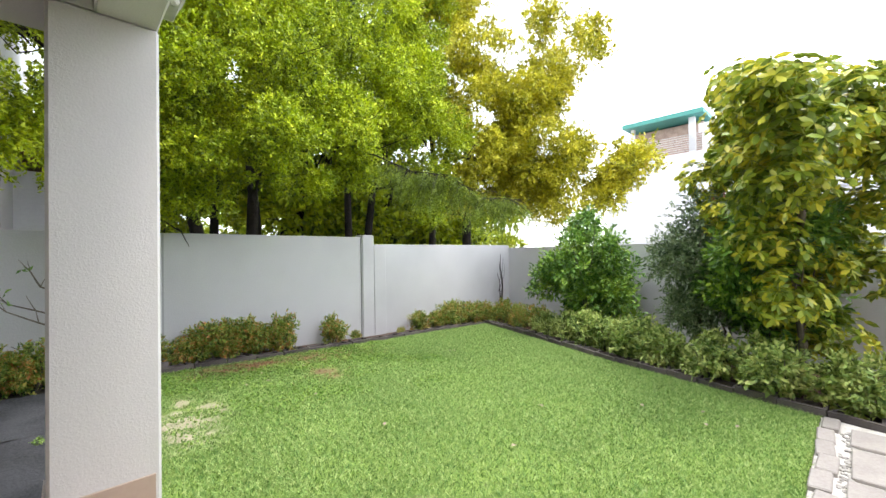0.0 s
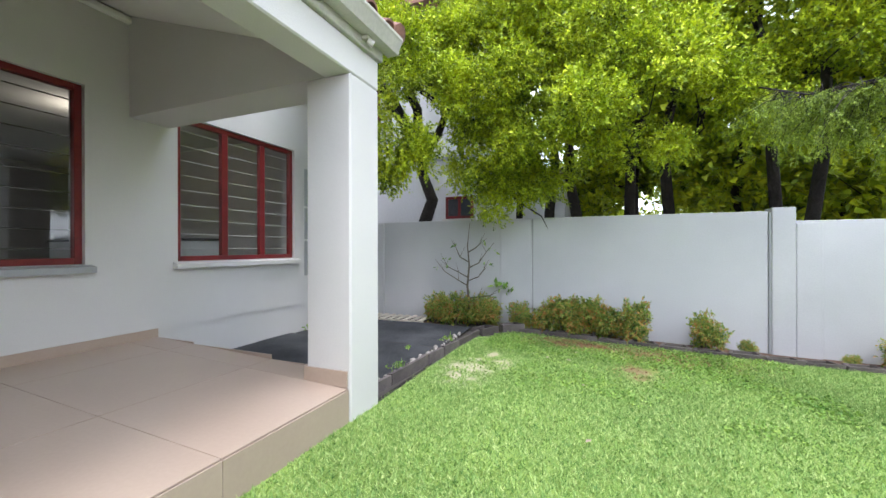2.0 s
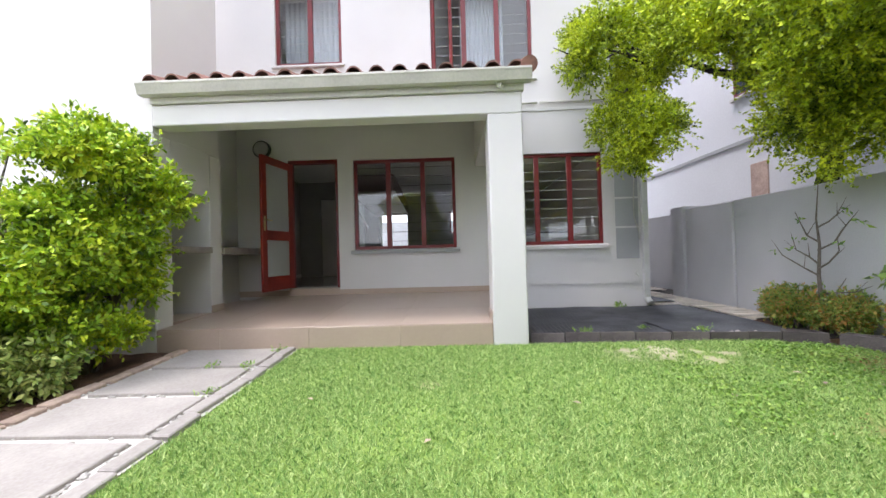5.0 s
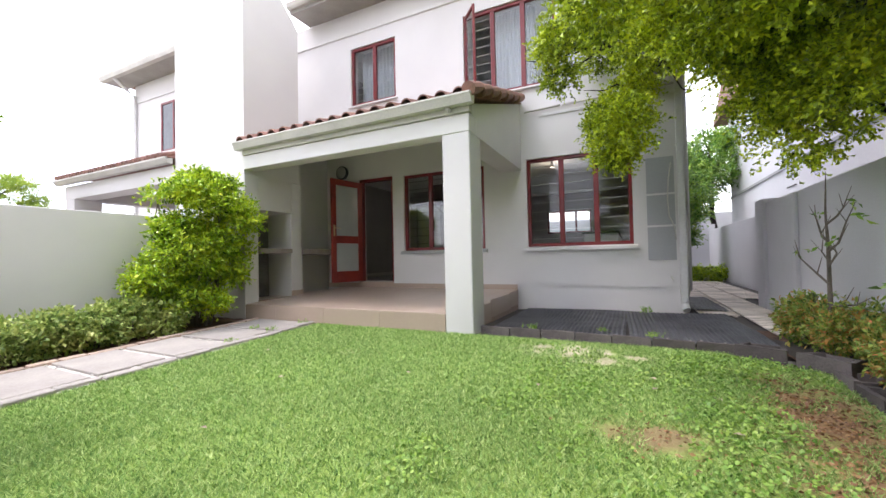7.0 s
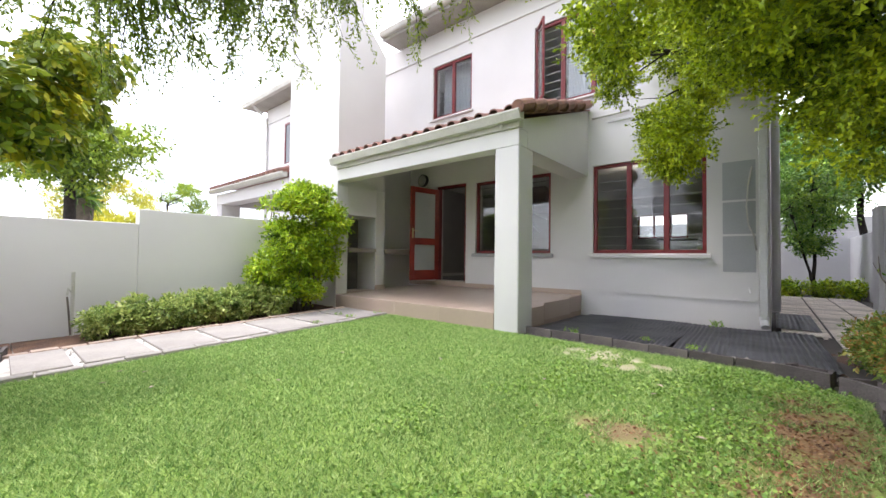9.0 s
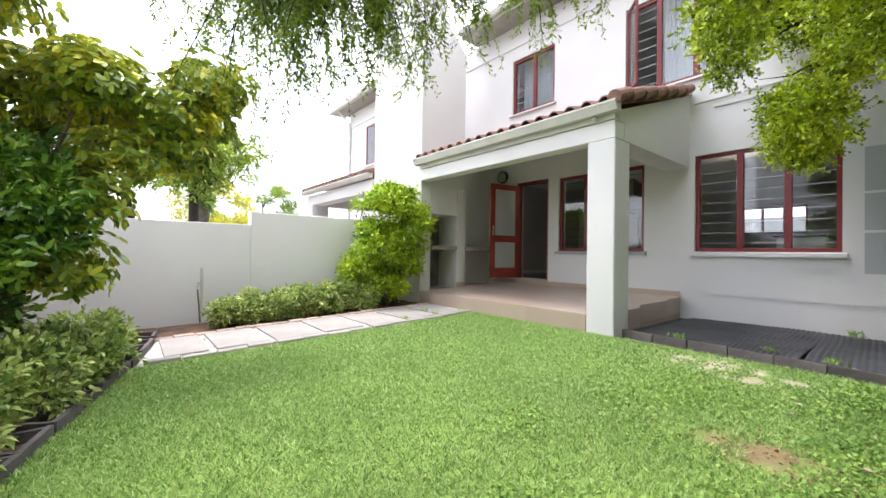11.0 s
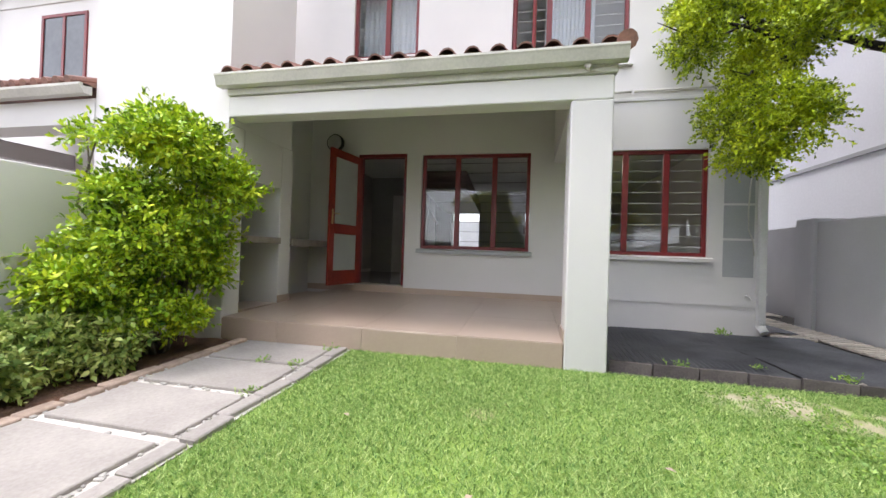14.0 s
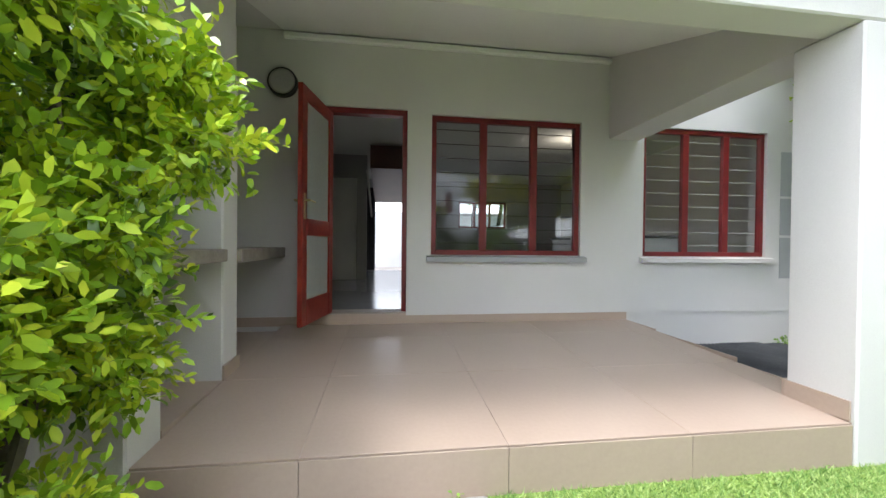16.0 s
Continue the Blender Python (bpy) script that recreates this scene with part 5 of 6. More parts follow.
cl = lumps((0.05, -0.15, 2.65), (1.2, 1.15, 1.0), 34, rng, (0.28, 0.44), 0.75, 0.75) + [(-1.6, 0.0, 2.8, 0.38, 0.36, 0.28), (-1.35, 0.1, 2.4, 0.4, 0.36, 0.3), (-1.05, 0.05, 2.0, 0.36, 0.34, 0.3), (-0.8, 0.1, 1.6, 0.36, 0.34, 0.32), (-0.7, 0.0, 1.1, 0.34, 0.34, 0.34), (-1.75, -0.1, 2.85, 0.36, 0.34, 0.28), (-1.7, -0.2, 2.5, 0.36, 0.34, 0.28), (-1.5, -0.1, 2.15, 0.34, 0.34, 0.28)] + lumps((0.15, -0.25, 1.3), (0.6, 0.65, 0.9), 18, rng, (0.24, 0.38), 0.8, 0.7)
for k in range(5):
    bm = bmesh.new()
    c = cl[k * 6]
    tube(bm, limb_path((0.1 * math.cos(k), 0.1 * math.sin(k), -0.05), c[:3], rng, 5, 0.1), [0.035, 0.03, 0.025, 0.018, 0.008], 6)
    part("stem", bm, M_TWIG, sc)
p, d = clump_points(cl, 4200, rng, 0.4)
n_f = 9
ang = np.linspace(0, math.tau, n_f, endpoint=False)
d = unit(d + np.array([0, 0, 0.5]))
a1 = unit(np.cross(d, rng.normal(size=d.shape)))
a2 = np.cross(d, a1)
way = a1[:, None] * np.cos(ang)[None, :, None] + a2[:, None] * np.sin(ang)[None, :, None] + d[:, None] * 0.15 + np.array([0, 0, -0.25])
part("foliage", fast_mesh("foliage", leaves(np.repeat(p, n_f, axis=0), way.reshape(-1, 3), 0.1, 0.42, rng, 0.12, oval=True), 6), L_SCHEFF, sc)
shrub("dark_green_shrub", (5.5, 0.42, -0.2), 0.58, 0.66, 2.1, L_BAY, "dense dark green shrub below the umbrella tree", 53, 2600, 0.08, 0.4, 0.15, 8, 7, lump=16, size=(0.24, 0.36))

# low nandina along the north bed
protos = []
for k in range(4):
    protos.append(shrub("nandina", (-0.4 + 0.38 * k + (0.9 if k > 1 else 0.0), 5.66 + 0.07 * (k % 2), -0.02), 0.27, 0.24, 0.43, L_NANDINA, "low nandina bush with green and reddish leaves", 90 + k, 520, 0.045, 0.5, 0.08, 7, 6, "nandina along the wall", oval=False, lump=9, size=(0.1, 0.16)))
rng = np.random.default_rng(5)
spots = [(-0.68, 5.66, 1.0), (0.1, 5.68, 1.0), (0.6, 5.72, 0.9), (1.02, 5.7, 1.1), (1.45, 5.7, 1.0), (1.82, 5.74, 1.0), (2.18, 5.68, 1.05), (2.98, 5.72, 0.95), (3.42, 5.7, 0.4), (4.4, 5.72, 0.35), (4.85, 5.72, 0.9), (5.3, 5.75, 0.9), (5.65, 5.7, 1.05), (6.0, 5.75, 1.1), (6.4, 5.7, 1.2), (6.8, 5.6, 1.2), (7.1, 5.3, 1.2), (7.0, 4.8, 1.15), (6.85, 4.3, 1.1), (6.5, 4.55, 0.85)]
for k, (x, y, s) in enumerate(spots):
    copy_thing(protos[k % 4], pose(x, y, ground_z(x) - 0.02, 0, 0, rng.uniform(0, 360)) @ Matrix.Diagonal((s * 0.8, s * 0.8, s * rng.uniform(0.78, 1.05), 1)))

# paler clumps along the east bed and the south bed
pale = [shrub("pale_shrub", (5.9 - 0.12 * k, 2.75 - 0.4 * k, -0.2), 0.3, 0.3, 0.48, L_PITTO, "low pale green variegated bush", 110 + k, 460, 0.062, 0.5, 0.1, 7, 6, "low bushes in the bed", oval=False, lump=9, size=(0.11, 0.17)) for k in range(3)]
for k, (x, y, s) in enumerate([(6.1, 3.2, 0.9), (5.6, 1.95, 1.05), (5.42, 1.5, 0.95), (5.2, 0.95, 1.0), (5.02, 0.4, 1.1), (4.95, -0.2, 1.0), (6.3, 3.75, 0.8),
                                (1.35, -1.62, 1.05), (1.75, -1.72, 0.95), (2.1, -1.62, 0.9), (2.45, -1.72, 0.95), (2.8, -1.64, 0.85), (3.15, -1.7, 0.9), (3.5, -1.68, 0.8), (2.3, -1.95, 0.9), (1.5, -2.0, 1.1)]):
    copy_thing(pale[k % 3], pose(x, y, ground_z(x) - 0.02, 0, 0, rng.uniform(0, 360)) @ Matrix.Diagonal((s, s, s, 1)))
yel = shrub("golden_shrub", (-10.0, 5.3, -0.01), 0.4, 0.4, 0.5, L_HEDGE, "low golden-green bush at the passage end", 120, 420, 0.06, 0.45, 0.12, 7, 6, "golden bushes", lump=9, size=(0.14, 0.2))
for x, y in ((-10.2, 5.85), (-10.0, 4.8), (-10.3, 4.4), (-10.1, 6.35)):
    copy_thing(yel, pose(x, y, 0, 0, 0, rng.uniform(0, 360)))

# bare sapling with a few leaves
sap = thing("bare_sapling", (-0.2, 5.68, -0.02), "bare branching sapling with a few leaves", "sapling")
rng = np.random.default_rng(64)
bm = bmesh.new()
tube(bm, [(0, 0, 0), (0.02, 0, 0.3), (-0.015, 0.01, 0.62), (0.02, 0, 0.95), (-0.01, 0, 1.25), (0.03, 0, 1.62)], [0.024, 0.021, 0.018, 0.014, 0.009, 0.003], 7)
part("stem", bm, M_TWIG, sap)
ends = []
for z, a, ln, rise in ((0.42, 0.35, 0.5, 0.25), (0.62, 3.4, 0.55, 0.75), (0.75, 2.6, 0.62, 0.6), (0.9, 0.2, 0.42, 0.95), (1.0, 3.0, 0.3, 1.2), (1.15, 0.6, 0.3, 1.0), (0.3, 2.9, 0.36, 0.5), (0.7, 5.6, 0.5, 0.7)):
    bm = bmesh.new()
    e = Vector((math.cos(a) * ln, math.sin(a) * ln * 0.5, z + ln * rise))
    k1 = Vector((e.x * 0.35 + 0.03 * rng.normal(), e.y * 0.4, z + ln * rise * 0.2))
    k2 = Vector((e.x * 0.7, e.y * 0.7 + 0.03 * rng.normal(), z + ln * rise * (0.55 + 0.1 * rng.normal())))
    tube(bm, [(0, 0, z), k1, k2, e], [0.011, 0.009, 0.006, 0.002], 5)
    tube(bm, [k1, k1 + Vector((0.1 * rng.normal(), 0.05, 0.16))], [0.006, 0.002], 4)
    tube(bm, [k2, k2 + Vector((0.12 * rng.normal(), -0.04, 0.12))], [0.004, 0.0015], 4)
    part("branch", bm, M_TWIG, sap)
    ends.append(tuple(e))
pp = np.array([(0.0, 0, 0.45), (0.02, 0, 0.55)] + [(e[0] * f, e[1] * f, e[2] - 0.1) for e in ends[:9] for f in (0.75, 0.95)])
part("foliage", fast_mesh("foliage", sprays(pp, rng.normal(size=pp.shape), rng, 0.06, 3, 0.075, 0.4, 0.3), 4), L_BAY, sap)
cs = thing("corner_sapling", (7.55, 5.75, ground_z(7.5)), "bare brown stems trained up the wall corner", "sapling")
for k, (dx, h) in enumerate(((0.0, 1.55), (0.05, 1.35), (-0.06, 1.1))):
    bm = bmesh.new()
    tube(bm, limb_path((dx * 0.5, 0, -0.03), (dx + 0.04 * rng.normal(), 0.1, h), rng, 6, 0.05), [0.026, 0.022, 0.018, 0.014, 0.01, 0.005], 6)
    tube(bm, [(dx, 0.06, h * 0.6), (dx + 0.16, 0.09, h * 0.74), (dx + 0.2, 0.1, h * 0.95)], [0.008, 0.006, 0.003], 5)
    part("stem", bm, M_BARK, cs)
cr = thing("wall_creeper", (0.2, 5.96, 0.62), "small green creeper sprig growing on the wall", "plant")
pp = np.array([(0.05 * k - 0.1, 0.0, 0.06 * math.sin(k * 1.7)) for k in range(8)])
part("foliage", fast_mesh("foliage", sprays(pp, np.tile(np.array([[0.3, -0.6, 0.1]]), (8, 1)), rng, 0.1, 4, 0.1, 0.5, 0.3), 4), L_BAY, cr)

# standpipe at the south wall
sp2 = thing("standpipe", (3.75, -2.22, ground_z(3.7)), "thin grey garden standpipe at the wall", "tap")
bm = bmesh.new()
tube(bm, [(0, 0, -0.05), (0, 0, 0.82)], [0.022, 0.02], 8)
tube(bm, [(0, 0, 0.55), (0.05, 0.04, 0.6), (0.06, 0.06, 0.52)], [0.014, 0.014, 0.012], 6)
part("pipe", bm, M_GUTTER, sp2)
bm = bmesh.new()
tube(bm, [(0.015, 0.03, 0.0), (0.04, 0.05, 0.3), (0.06, 0.06, 0.5)], [0.012, 0.012, 0.012], 6)
part("hose", bm, M_TWIG, sp2)

# soil of the beds
def bed(name, outline, label):
    bm = bmesh.new()
    f = bm.faces.new([bm.verts.new((x, y, ground_z(x) - 0.012)) for x, y in outline])
    bmesh.ops.triangulate(bm, faces=[f])
    bmesh.ops.subdivide_edges(bm, edges=bm.edges, cuts=5, use_grid_fill=True)
    for v in bm.verts:
        v.co.z += 0.03 * noise.noise(v.co * 3.0)
    tagged(part(name, bm, M_SOIL), label, "flower bed", kind="structure")


bed("bed_north", [(-1.2, 5.3), (0.22, 5.3), (0.62, 5.44), (2.2, 5.4), (3.5, 5.38), (5.0, 5.46), (6.52, 5.46), (8.15, 5.998), (-1.2, 5.998)], "brown soil bed along the north wall")
bed("bed_east", [(6.53, 5.42), (6.09, 4.2), (5.69, 3.2), (5.28, 2.2), (5.0, 1.2), (4.8, 0.5), (4.54, -0.45), (4.3, -1.24), (4.3, -2.298), (6.62, -2.298), (8.1, 5.96)], "brown soil bed along the east wall")
bed("bed_south", [(0.17, -1.24), (4.29, -1.24), (4.29, -2.298), (0.17, -2.298)], "brown soil bed along the south wall")

# ---------------- mats, decking ----------------
def ribbed_mat(name, x0, x1, y0, y1, z, label, rib=0.05, tilt=0.0):
    ob = thing(name, ((x0 + x1) / 2, (y0 + y1) / 2, z), label, "mat", "rubber mats")
    hx, hy = (x1 - x0) / 2, (y1 - y0) / 2
    ob.matrix_basis = ob.matrix_basis @ pose(0, 0, 0, 0, 0, tilt)
    bm = bmesh.new()
    nx, ny = 40, int(2 * hy / rib)
    cols = []
    for j in range(ny * 2 + 1):
        y = -hy + j * (2 * hy) / (ny * 2)
        up = 0.014 if j % 2 else 0.0
        row = []
        for i in range(nx + 1):
            x = -hx + i * 2 * hx / nx
            w = 0.022 * noise.noise(Vector((x * 1.3 + x0, y * 1.1 + y0, 0.3))) + 0.008 * noise.noise(Vector((x * 5, y * 5, 1.3)))
            row.append(bm.verts.new((x, y, 0.02 + up + w)))
        cols.append(row)
    for a, b in zip(cols, cols[1:]):
        for i in range(nx):
            bm.faces.new((a[i], a[i + 1], b[i + 1], b[i]))
    part("ribs", bm, M_MAT, ob)
    return ob


ribbed_mat("rubber_mat", -2.2, -0.06, 2.48, 4.02, 0.0, "black ribbed rubber mat laid beside the patio")
ribbed_mat("rubber_mat", -2.15, -0.02, 4.03, 5.3, 0.004, "black ribbed rubber mat laid at the house corner", tilt=2)
ribbed_mat("rubber_mat", -4.6, -2.4, 4.9, 5.35, 0.03, "black rubber mat strip along the passage")

tagged(part("pavement", boxes((-13.0, 0.1, 2.3, 6.69, -0.12, -0.012)), M_PAVE_SHADE), "paved ground of the side passage, darkened for shade between the slats", "pavement", kind="structure")
for k in range(7):
    x1 = -0.9 - k * 1.25
    for j, (y0, y1) in enumerate(((4.95, 5.42), (5.44, 5.91), (5.93, 6.4))):
        if (k == 0 and j == 0) or (j == 2 and k < 3):
            continue
        pal = thing("deck_panel", (x1 - 0.6, (y0 + y1) / 2, 0.0), "weathered slatted timber deck panel in the passage", "decking", "deck panels")
        for s in range(9):
            part("slat", boxes((-0.6 + s * 0.139, -0.6 + s * 0.139 + 0.068, -0.23, 0.23, 0.02, 0.036)), M_DECK, pal)
        part("bearer", boxes((-0.6, 0.6, -0.2, -0.16, 0.0, 0.019)), M_DECK, pal)
        part("bearer", boxes((-0.6, 0.6, 0.16, 0.2, 0.0, 0.019)), M_DECK, pal)

# ---------------- garden path ----------------
path = thing("garden_path", (2.4, -0.6, 0.0), "path of pale concrete slabs with pebbles between", "path", kind="structure")
bm = bmesh.new()
vs = [bm.verts.new((x - 2.4, y + 0.6, ground_z(x) + 0.004)) for x, y in ((0.17, -1.24), (4.34, -1.24), (4.6, 0.025), (0.17, 0.025))]
bm.faces.new(vs)
part("gravel_bed", bm, M_GRAVEL, path)
rng = np.random.default_rng(70)
x = 0.22
while x < 4.0:
    ln = 0.55 if x < 3.8 else 0.4
    bm = boxes((0, ln, 0, 0.94, -0.03, 0.028), bevel=0.006)
    ob = part("slab", bm, M_SLAB, path)
    ob.matrix_basis = pose(x - 2.4, -1.08 + 0.6 + rng.uniform(-0.015, 0.015), ground_z(x), 0, 1.9, rng.uniform(-1.2, 1.2))
    x += ln + 0.07
bm = bmesh.new()
for k in range(700):
    px = rng.uniform(0.2, 4.3)
    py = rng.choice([rng.uniform(-1.16, -1.09), rng.uniform(-0.17, -0.1)]) if rng.uniform() < 0.55 else rng.uniform(-1.1, -0.12)
    s = rng.uniform(0.008, 0.018)
    r = bmesh.ops.create_icosphere(bm, subdivisions=1, radius=s, matrix=Matrix.Translation((px - 2.4, py + 0.6, ground_z(px) + 0.008)) @ Matrix.Diagonal((1, 1.2, 0.7, 1)))
pe = part("pebbles", bm, M_GRAVEL, path)
pe["kind"] = "stuff"
brick_bm = boxes((0, 0.22, 0, 0.105, -0.05, 0.035), bevel=0.008)
first = part("brick", brick_bm, M_BRICK, path)
first.matrix_basis = pose(0.2 - 2.4, -1.235 + 0.6, 0, 0, 1.9, 0)
pale_me = None
for side, y0 in ((0, -1.235), (1, -0.085)):
    x = 0.44 if side == 0 else 0.2
    while x < 4.3:
        ob = new("brick", first.data)
        if side:
            if pale_me is None:
                pale_me = first.data.copy()
                pale_me.materials[0] = M_SLAB
            ob.data = pale_me
        ob.parent = path
        ob.matrix_basis = pose(x - 2.4, y0 + 0.6 + rng.uniform(-0.012, 0.012), ground_z(x) + rng.uniform(-0.008, 0.006), rng.uniform(-2, 2), 1.9, rng.uniform(-3.5, 3.5)) @ Matrix.Diagonal((1.35 if side else 1.0, 1, 1, 1))
        x += 0.31 if side else 0.235

# ---------------- kerbs ----------------
def run(points, step):
    """Places and headings at even steps along a broken line."""
    out, left = [], 0.0
    for (xa, ya), (xb, yb) in zip(points, points[1:]):
        d = math.hypot(xb - xa, yb - ya)
        s = left
        while s < d:
            out.append((xa + (xb - xa) * s / d, ya + (yb - ya) * s / d, math.degrees(math.atan2(yb - ya, xb - xa))))
            s += step
        left = s - d
    return out


def planter_mesh(length, deep):
    """A hollow edging block: a straight front wall, two splayed sides and, on deep blocks, a back wall."""
    bm = bmesh.new()
    a, b, d = 0.004, length - 0.01, deep
    prism(bm, [(a, 0.0), (b, 0.0), (b, 0.034), (a, 0.034)], "z", -0.06, 0.075)
    prism(bm, [(a, 0.035), (a + 0.03, 0.035), (a + 0.03 + d * 0.22, d), (a + d * 0.22, d)], "z", -0.06, 0.07)
    prism(bm, [(b - 0.03, 0.035), (b, 0.035), (b - d * 0.22, d), (b - 0.03 - d * 0.22, d)], "z", -0.06, 0.07)
    if d > 0.12:
        prism(bm, [(a + d * 0.22, d + 0.001), (b - d * 0.22, d + 0.001), (b - d * 0.22, d + 0.03), (a + d * 0.22, d + 0.03)], "z", -0.06, 0.06)
    return bm


def kerb(name, points, label, step=0.36, low=0.0, deep=0.2):
    k = thing(name, (points[0][0], points[0][1], 0), label, "kerb", kind="structure")
    me = None
    for x, y, a in run(points, step):
        if me is None:
            ob = part("block", planter_mesh(step, deep), M_KERB, k)
            me = ob.data
        else:
            ob = new("block", me)
            ob.parent = k
        ob.matrix_basis = pose(x - points[0][0], y - points[0][1], ground_z(x) + low + rng.uniform(-0.012, 0.01), rng.uniform(-2, 2), rng.uniform(-1.5, 1.5), a + rng.uniform(-2.5, 2.5))
    return k


kerb("kerb_mat", [(0.04, 2.46), (0.1, 3.6), (0.22, 4.86)], "row of dark concrete edging blocks before the mats", low=0.02, deep=0.06)
kerb("kerb_north", KERB_N, "row of dark hollow concrete edging blocks along the north bed", low=-0.025)
kerb("kerb_east", KERB_E, "dark hollow concrete edging blocks along the east bed")

# two loose hollow blocks at the bed corner
pb = thing("planter_block", (0.27, 4.88, ground_z(0.3) + 0.03), "dark hollow concrete planter block at the bed edge", "planter", "planter blocks", rz=66)
part("shell", planter_mesh(0.36, 0.2), M_KERB, pb)
copy_thing(pb, pose(0.46, 5.24, 0.03, 0, 0, 40))

# stones along the mat edge
rng = np.random.default_rng(71)
for k in range(26):
    bm = bmesh.new()
    bmesh.ops.create_icosphere(bm, subdivisions=1, radius=rng.uniform(0.018, 0.035))
    for v in bm.verts:
        v.co *= 1 + 0.2 * rng.uniform(-1, 1)
    ob = part("stone", bm, M_SLAB)
    ob.location = (-0.03 + rng.uniform(-0.04, 0.05), 2.5 + k * 0.095, 0.03)
    tagged(ob, "small loose stone between mat and kerb", "stone", "stones along the mat")

# weeds beside the mats
for k, (x, y, z, s) in enumerate(((-2.12, 4.25, 0.03, 1.0), (-0.02, 3.05, 0.07, 0.7), (0.0, 4.3, 0.07, 0.8), (-0.3, 3.8, 0.05, 0.5), (0.3, -0.13, 0.01, 0.7), (0.78, -0.5, 0.0, 0.6), (0.8, -0.2, 0.0, 0.7), (1.4, -0.14, -0.02, 0.6))):
    w = thing("weed", (x, y, z), "small green weed growing in a joint", "plant", "weeds")
    pp = rng.normal(size=(14, 3)) * np.array([0.05, 0.05, 0.01]) * s
    part("foliage", fast_mesh("foliage", sprays(pp, np.tile(np.array([[0, 0, 1.0]]), (14, 1)), rng, 0.07 * s, 5, 0.035 * s, 0.6, 0.0), 4), L_CLOVER, w)

# ---------------- grass ----------------
def inside(px, py, poly):
    n = len(poly)
    hit = np.zeros(len(px), bool)
    j = n - 1
    for i in range(n):
        xi, yi = poly[i]
        xj, yj = poly[j]
        c = ((yi > py) != (yj > py)) & (px < (xj - xi) * (py - yi) / (yj - yi + 1e-12) + xi)
        hit ^= c
        j = i
    return hit


def lawn_points(n, rng, thin=True):
    px, py = rng.uniform(0.17, 6.5, n), rng.uniform(0.03, 5.43, n)
    ok = inside(px, py, lawn_outline)
    if thin:
        for sx, sy, rx, ry in ((0.52, 3.5, 0.22, 0.44), (0.8, 3.8, 0.15, 0.24), (0.62, 4.15, 0.09, 0.14), (1.5, 5.05, 0.8, 0.3), (2.6, 4.95, 0.7, 0.4), (2.1, 4.2, 0.2, 0.3)):
            q = ((px - sx) / rx) ** 2 + ((py - sy) / ry) ** 2
            near = np.nonzero(ok & (q < 4))[0]
            q[near] += np.array([1.8 * noise.noise(Vector((px[i] * 6, py[i] * 6, 2.0))) for i in near])
            ok &= q * rng.uniform(0.25, 3.2, n) > 0.75
    return px[ok], py[ok]


rng = np.random.default_rng(80)
px, py = lawn_points(370000, rng)
n = len(px)
gz = -0.035 * np.clip(px - 0.2, 0, 8.5)
h = rng.uniform(0.012, 0.034, n)
a = rng.uniform(0, math.tau, n)
w = rng.uniform(0.002, 0.0045, n)
lean = rng.normal(size=(n, 2)) * 0.75
b = np.stack([px, py, gz], 1)
sd = np.stack([np.cos(a) * w, np.sin(a) * w, np.zeros(n)], 1)
tip = b + np.stack([lean[:, 0] * h, lean[:, 1] * h, h], 1)
M_BLADE = leaf_mat("grass_blade", (0.62, 0.72, 0.3), (0.29, 0.46, 0.13), (0.08, 0.2, 0.04), shine=0.55, scale=28.0, lean=0.0)
tagged(part("grass", fast_mesh("grass", np.stack([b - sd, b + sd, tip], 1).reshape(-1, 3), 3), M_BLADE), "short bright green lawn grass", "grass", kind="stuff")
# dry leaves and bark crumbs on the bare patches by the bed
lx, ly = np.concatenate([rng.normal(1.5, 0.42, 1100), rng.normal(2.6, 0.4, 1100), rng.normal(2.1, 0.16, 160)]), np.concatenate([rng.normal(5.05, 0.15, 1100), rng.normal(4.97, 0.2, 1100), rng.normal(4.2, 0.2, 160)])
ok = inside(lx, ly, lawn_outline)
lx, ly = lx[ok], ly[ok]
lp = np.stack([lx, ly, -0.035 * np.clip(lx - 0.2, 0, 8.5) + rng.uniform(0.003, 0.02, len(lx))], 1)
ld = rng.normal(size=(len(lx), 3)) * np.array([1, 1, 0.2])
tagged(part("leaf_litter", fast_mesh("leaf_litter", leaves(lp, ld, 0.026, 0.5, rng), 4), L_LITTER), "dry brown fallen leaves on the bare soil", "leaf litter", kind="stuff")
# creeping clover-like weed in the shaded part of the lawn
px, py = rng.uniform(0.4, 3.6, 26000), rng.uniform(3.0, 5.3, 26000)
dens = np.array([noise.noise(Vector((x * 1.6, y * 1.6, 0.0))) for x, y in zip(px, py)])
ok = inside(px, py, lawn_outline) & (dens + 0.35 * (py - 4.1) > rng.uniform(-0.3, 0.5, len(px))) & (((px - 1.5) / 0.7) ** 2 + ((py - 5.1) / 0.22) ** 2 > 1)
px, py = px[ok], py[ok]
b = np.stack([px, py, -0.035 * np.clip(px - 0.2, 0, 8.5) + rng.uniform(0.02, 0.045, len(px))], 1)
dd = rng.normal(size=(len(px), 3)) * np.array([1, 1, 0.3])
tagged(part("clover", fast_mesh("clover", leaves(b, dd, 0.022, 0.85, rng, 0.1), 4), L_CLOVER), "low creeping clover in the shaded lawn", "clover", kind="stuff")
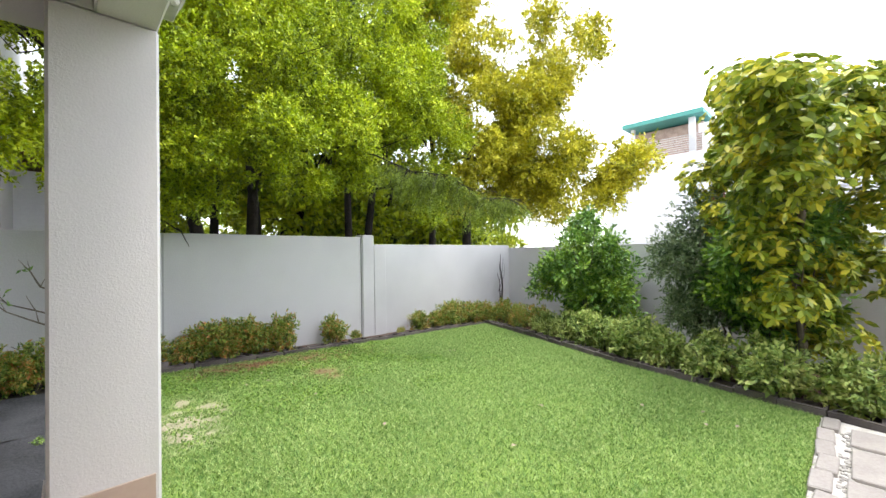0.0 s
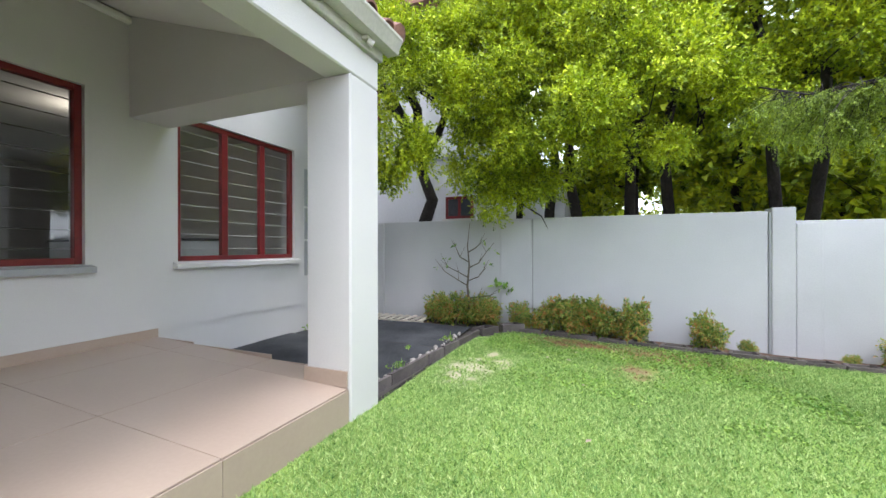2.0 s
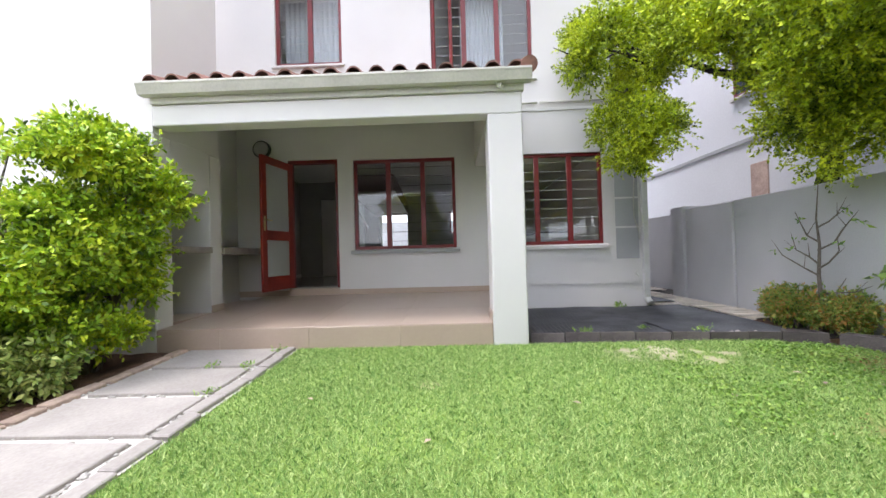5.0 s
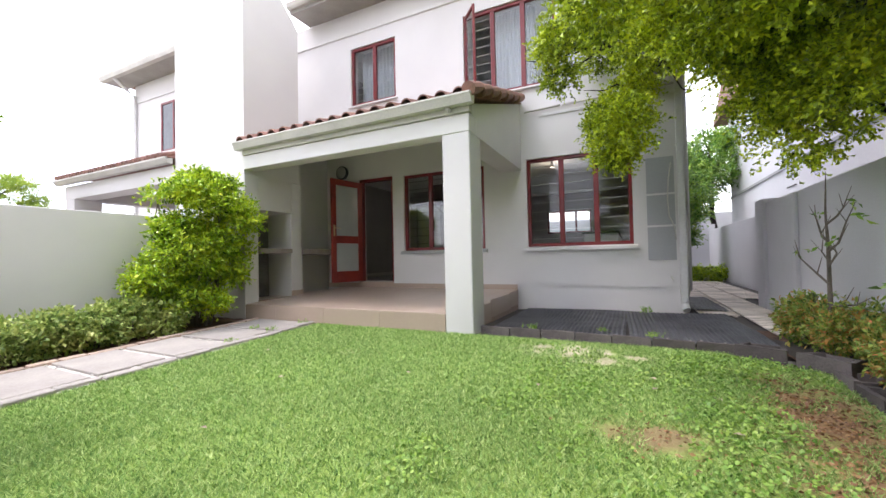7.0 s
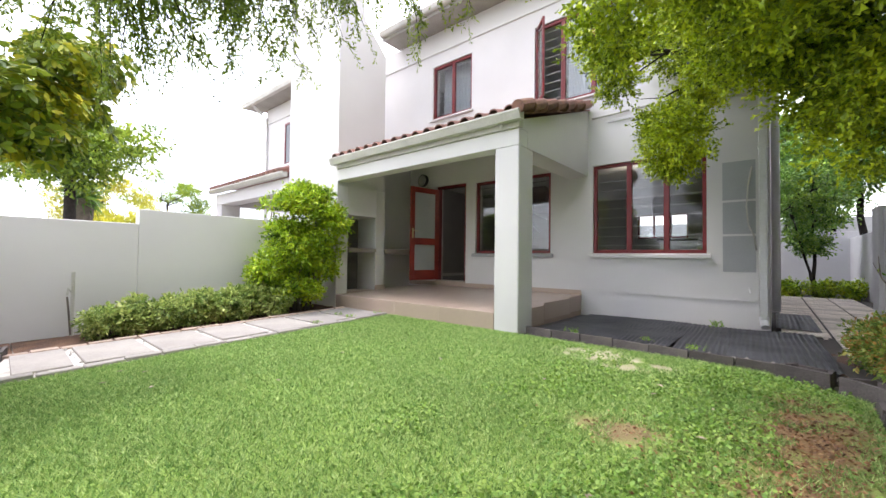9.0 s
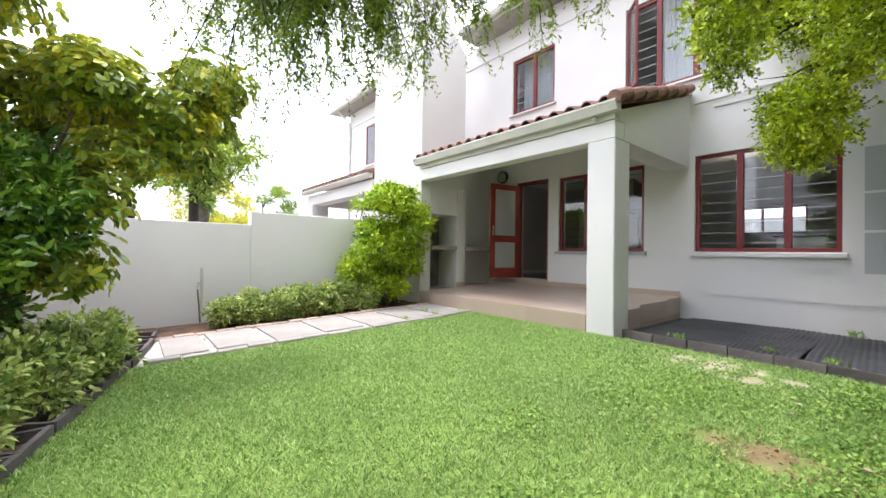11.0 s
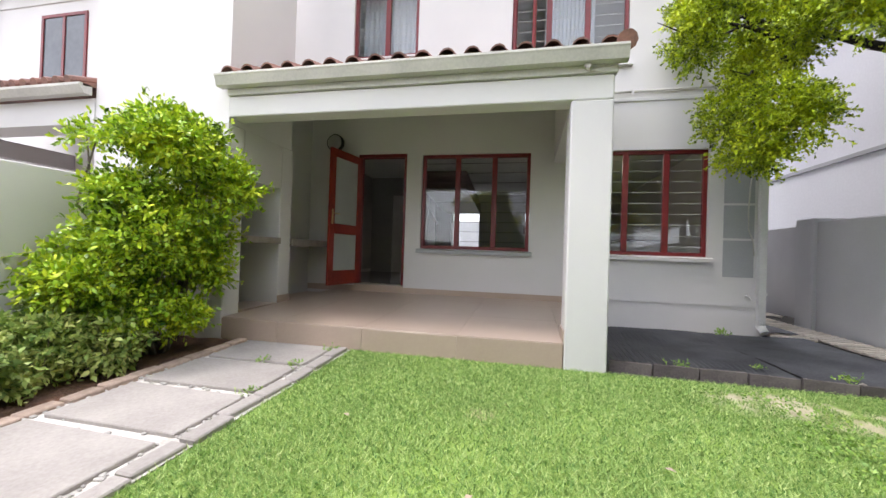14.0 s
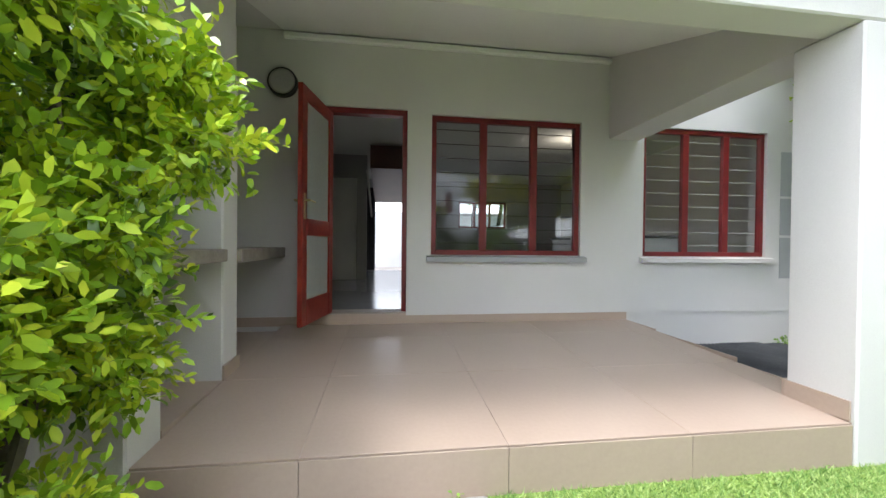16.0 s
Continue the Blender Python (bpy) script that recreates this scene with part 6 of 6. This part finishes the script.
# fallen leaves
for k in range(16):
    fx, fy = rng.uniform(0.6, 4.5), rng.uniform(0.4, 5.0)
    bm = bmesh.new()
    vs = [bm.verts.new(v) for v in ((0, 0, 0), (0.025, 0.016, 0.006), (0.06, 0, 0.002), (0.025, -0.016, 0.007))]
    bm.faces.new(vs)
    ob = part("fallen_leaf", bm, M_BRICK)
    ob.matrix_basis = pose(fx, fy, ground_z(fx) + 0.03, 0, 0, rng.uniform(0, 360))
    tagged(ob, "dry brown fallen leaf on the grass", "leaf", "fallen leaves")

# ---------------- patio tiles ----------------
tile_me = {}
def tile(lx, ly, m, parent):
    key = (round(lx, 3), round(ly, 3))
    if key not in tile_me:
        ob = part("tile", boxes((0, lx, 0, ly, -0.01, 0.0), bevel=0.0015), M_TILE, parent)
        tile_me[key] = ob.data
    else:
        ob = new("tile", tile_me[key])
        ob.parent = parent
    ob.matrix_basis = m


slope = math.degrees(math.atan(0.042))
xs = [PX1, PX1 - 0.95, PX1 - 1.9, FX + 0.016]
ys = [PY0, -0.82, 0.13, 1.09, 2.05, PY1]
for xa, xb in zip(xs, xs[1:]):
    for ya, yb in zip(ys, ys[1:]):
        tile(xa - xb - 0.0025, yb - ya - 0.0025, pose(xb + 0.001, ya + 0.002, patio_z(xb), 0, slope, 0), patio)
for ya, yb in zip(ys, ys[1:]):
    yb2 = min(yb, 2.058)
    if yb2 - ya < 0.05:
        continue
    tile(0.222, yb2 - ya - 0.003, pose(PX1 + 0.002, ya + 0.002, -0.0 + 0.0, 0, -90, 0), patio)
for xa, xb in zip(xs, xs[1:]):
    tile(xa - xb - 0.004, 0.25, pose(xb + 0.002, PY1 + 0.0, patio_z(xb) - 0.254, 90, 0, 0), patio)

# ---------------- patio roof tiles ----------------
roof = thing("patio_roof", (-1.0, 0.5, 2.8), "patio roof of rounded terracotta tiles", "roof")
y0, y1 = -1.5, 2.5
ang = math.degrees(math.atan2(3.58 - 2.80, 0.3 - FX))
bm = bmesh.new()
prism(bm, [(FX + 0.003, 3.57), (0.26, 2.775), (0.26, 2.76), (FX + 0.003, 3.55)], "y", y0 + 0.003, y1 - 0.05)
under = part("underlay", off(bm, roof), M_ROOF, roof)
bm = bmesh.new()
prof = [(0.0, 0.0), (0.022, 0.035), (0.055, 0.058), (0.095, 0.062), (0.13, 0.045), (0.155, 0.01), (0.19, -0.012), (0.235, 0.0)]
lo = [bm.verts.new((0.0, u, v)) for u, v in prof]
hi = [bm.verts.new((-0.42, u, v - 0.012)) for u, v in prof]
lo2 = [bm.verts.new((0.0, u, v - 0.016)) for u, v in prof]
for i in range(len(prof) - 1):
    bm.faces.new((lo[i], lo[i + 1], hi[i + 1], hi[i]))
    bm.faces.new((lo[i], lo2[i], lo2[i + 1], lo[i + 1]))
me_t = None
for r in range(8):
    for c in range(17):
        s = 0.345 * r
        x = 0.31 - s * math.cos(radians(ang))
        z = 2.81 + s * math.sin(radians(ang))
        if x < FX + 0.3:
            continue
        if me_t is None:
            ob = part("roof_tile", bm, M_ROOF, roof, smooth=False)
            me_t = ob.data
        else:
            ob = new("roof_tile", me_t)
            ob.parent = roof
        ob.matrix_basis = pose(x + 1.0, y0 + 0.01 + c * 0.235 - 0.5, z - 2.8 + 0.012, 0, ang, rng.uniform(-0.6, 0.6))
bm = bmesh.new()
for r in range(7):
    s = 0.36 * r
    x = 0.32 - s * math.cos(radians(ang))
    z = 2.81 + s * math.sin(radians(ang))
    tube(bm, [(x, 2.48, z + 0.02), (x - 0.36, 2.48, z + 0.17)], [0.085, 0.07], 10)
part("verge_tiles", off(bm, roof), M_ROOF, roof, "rounded verge tiles")
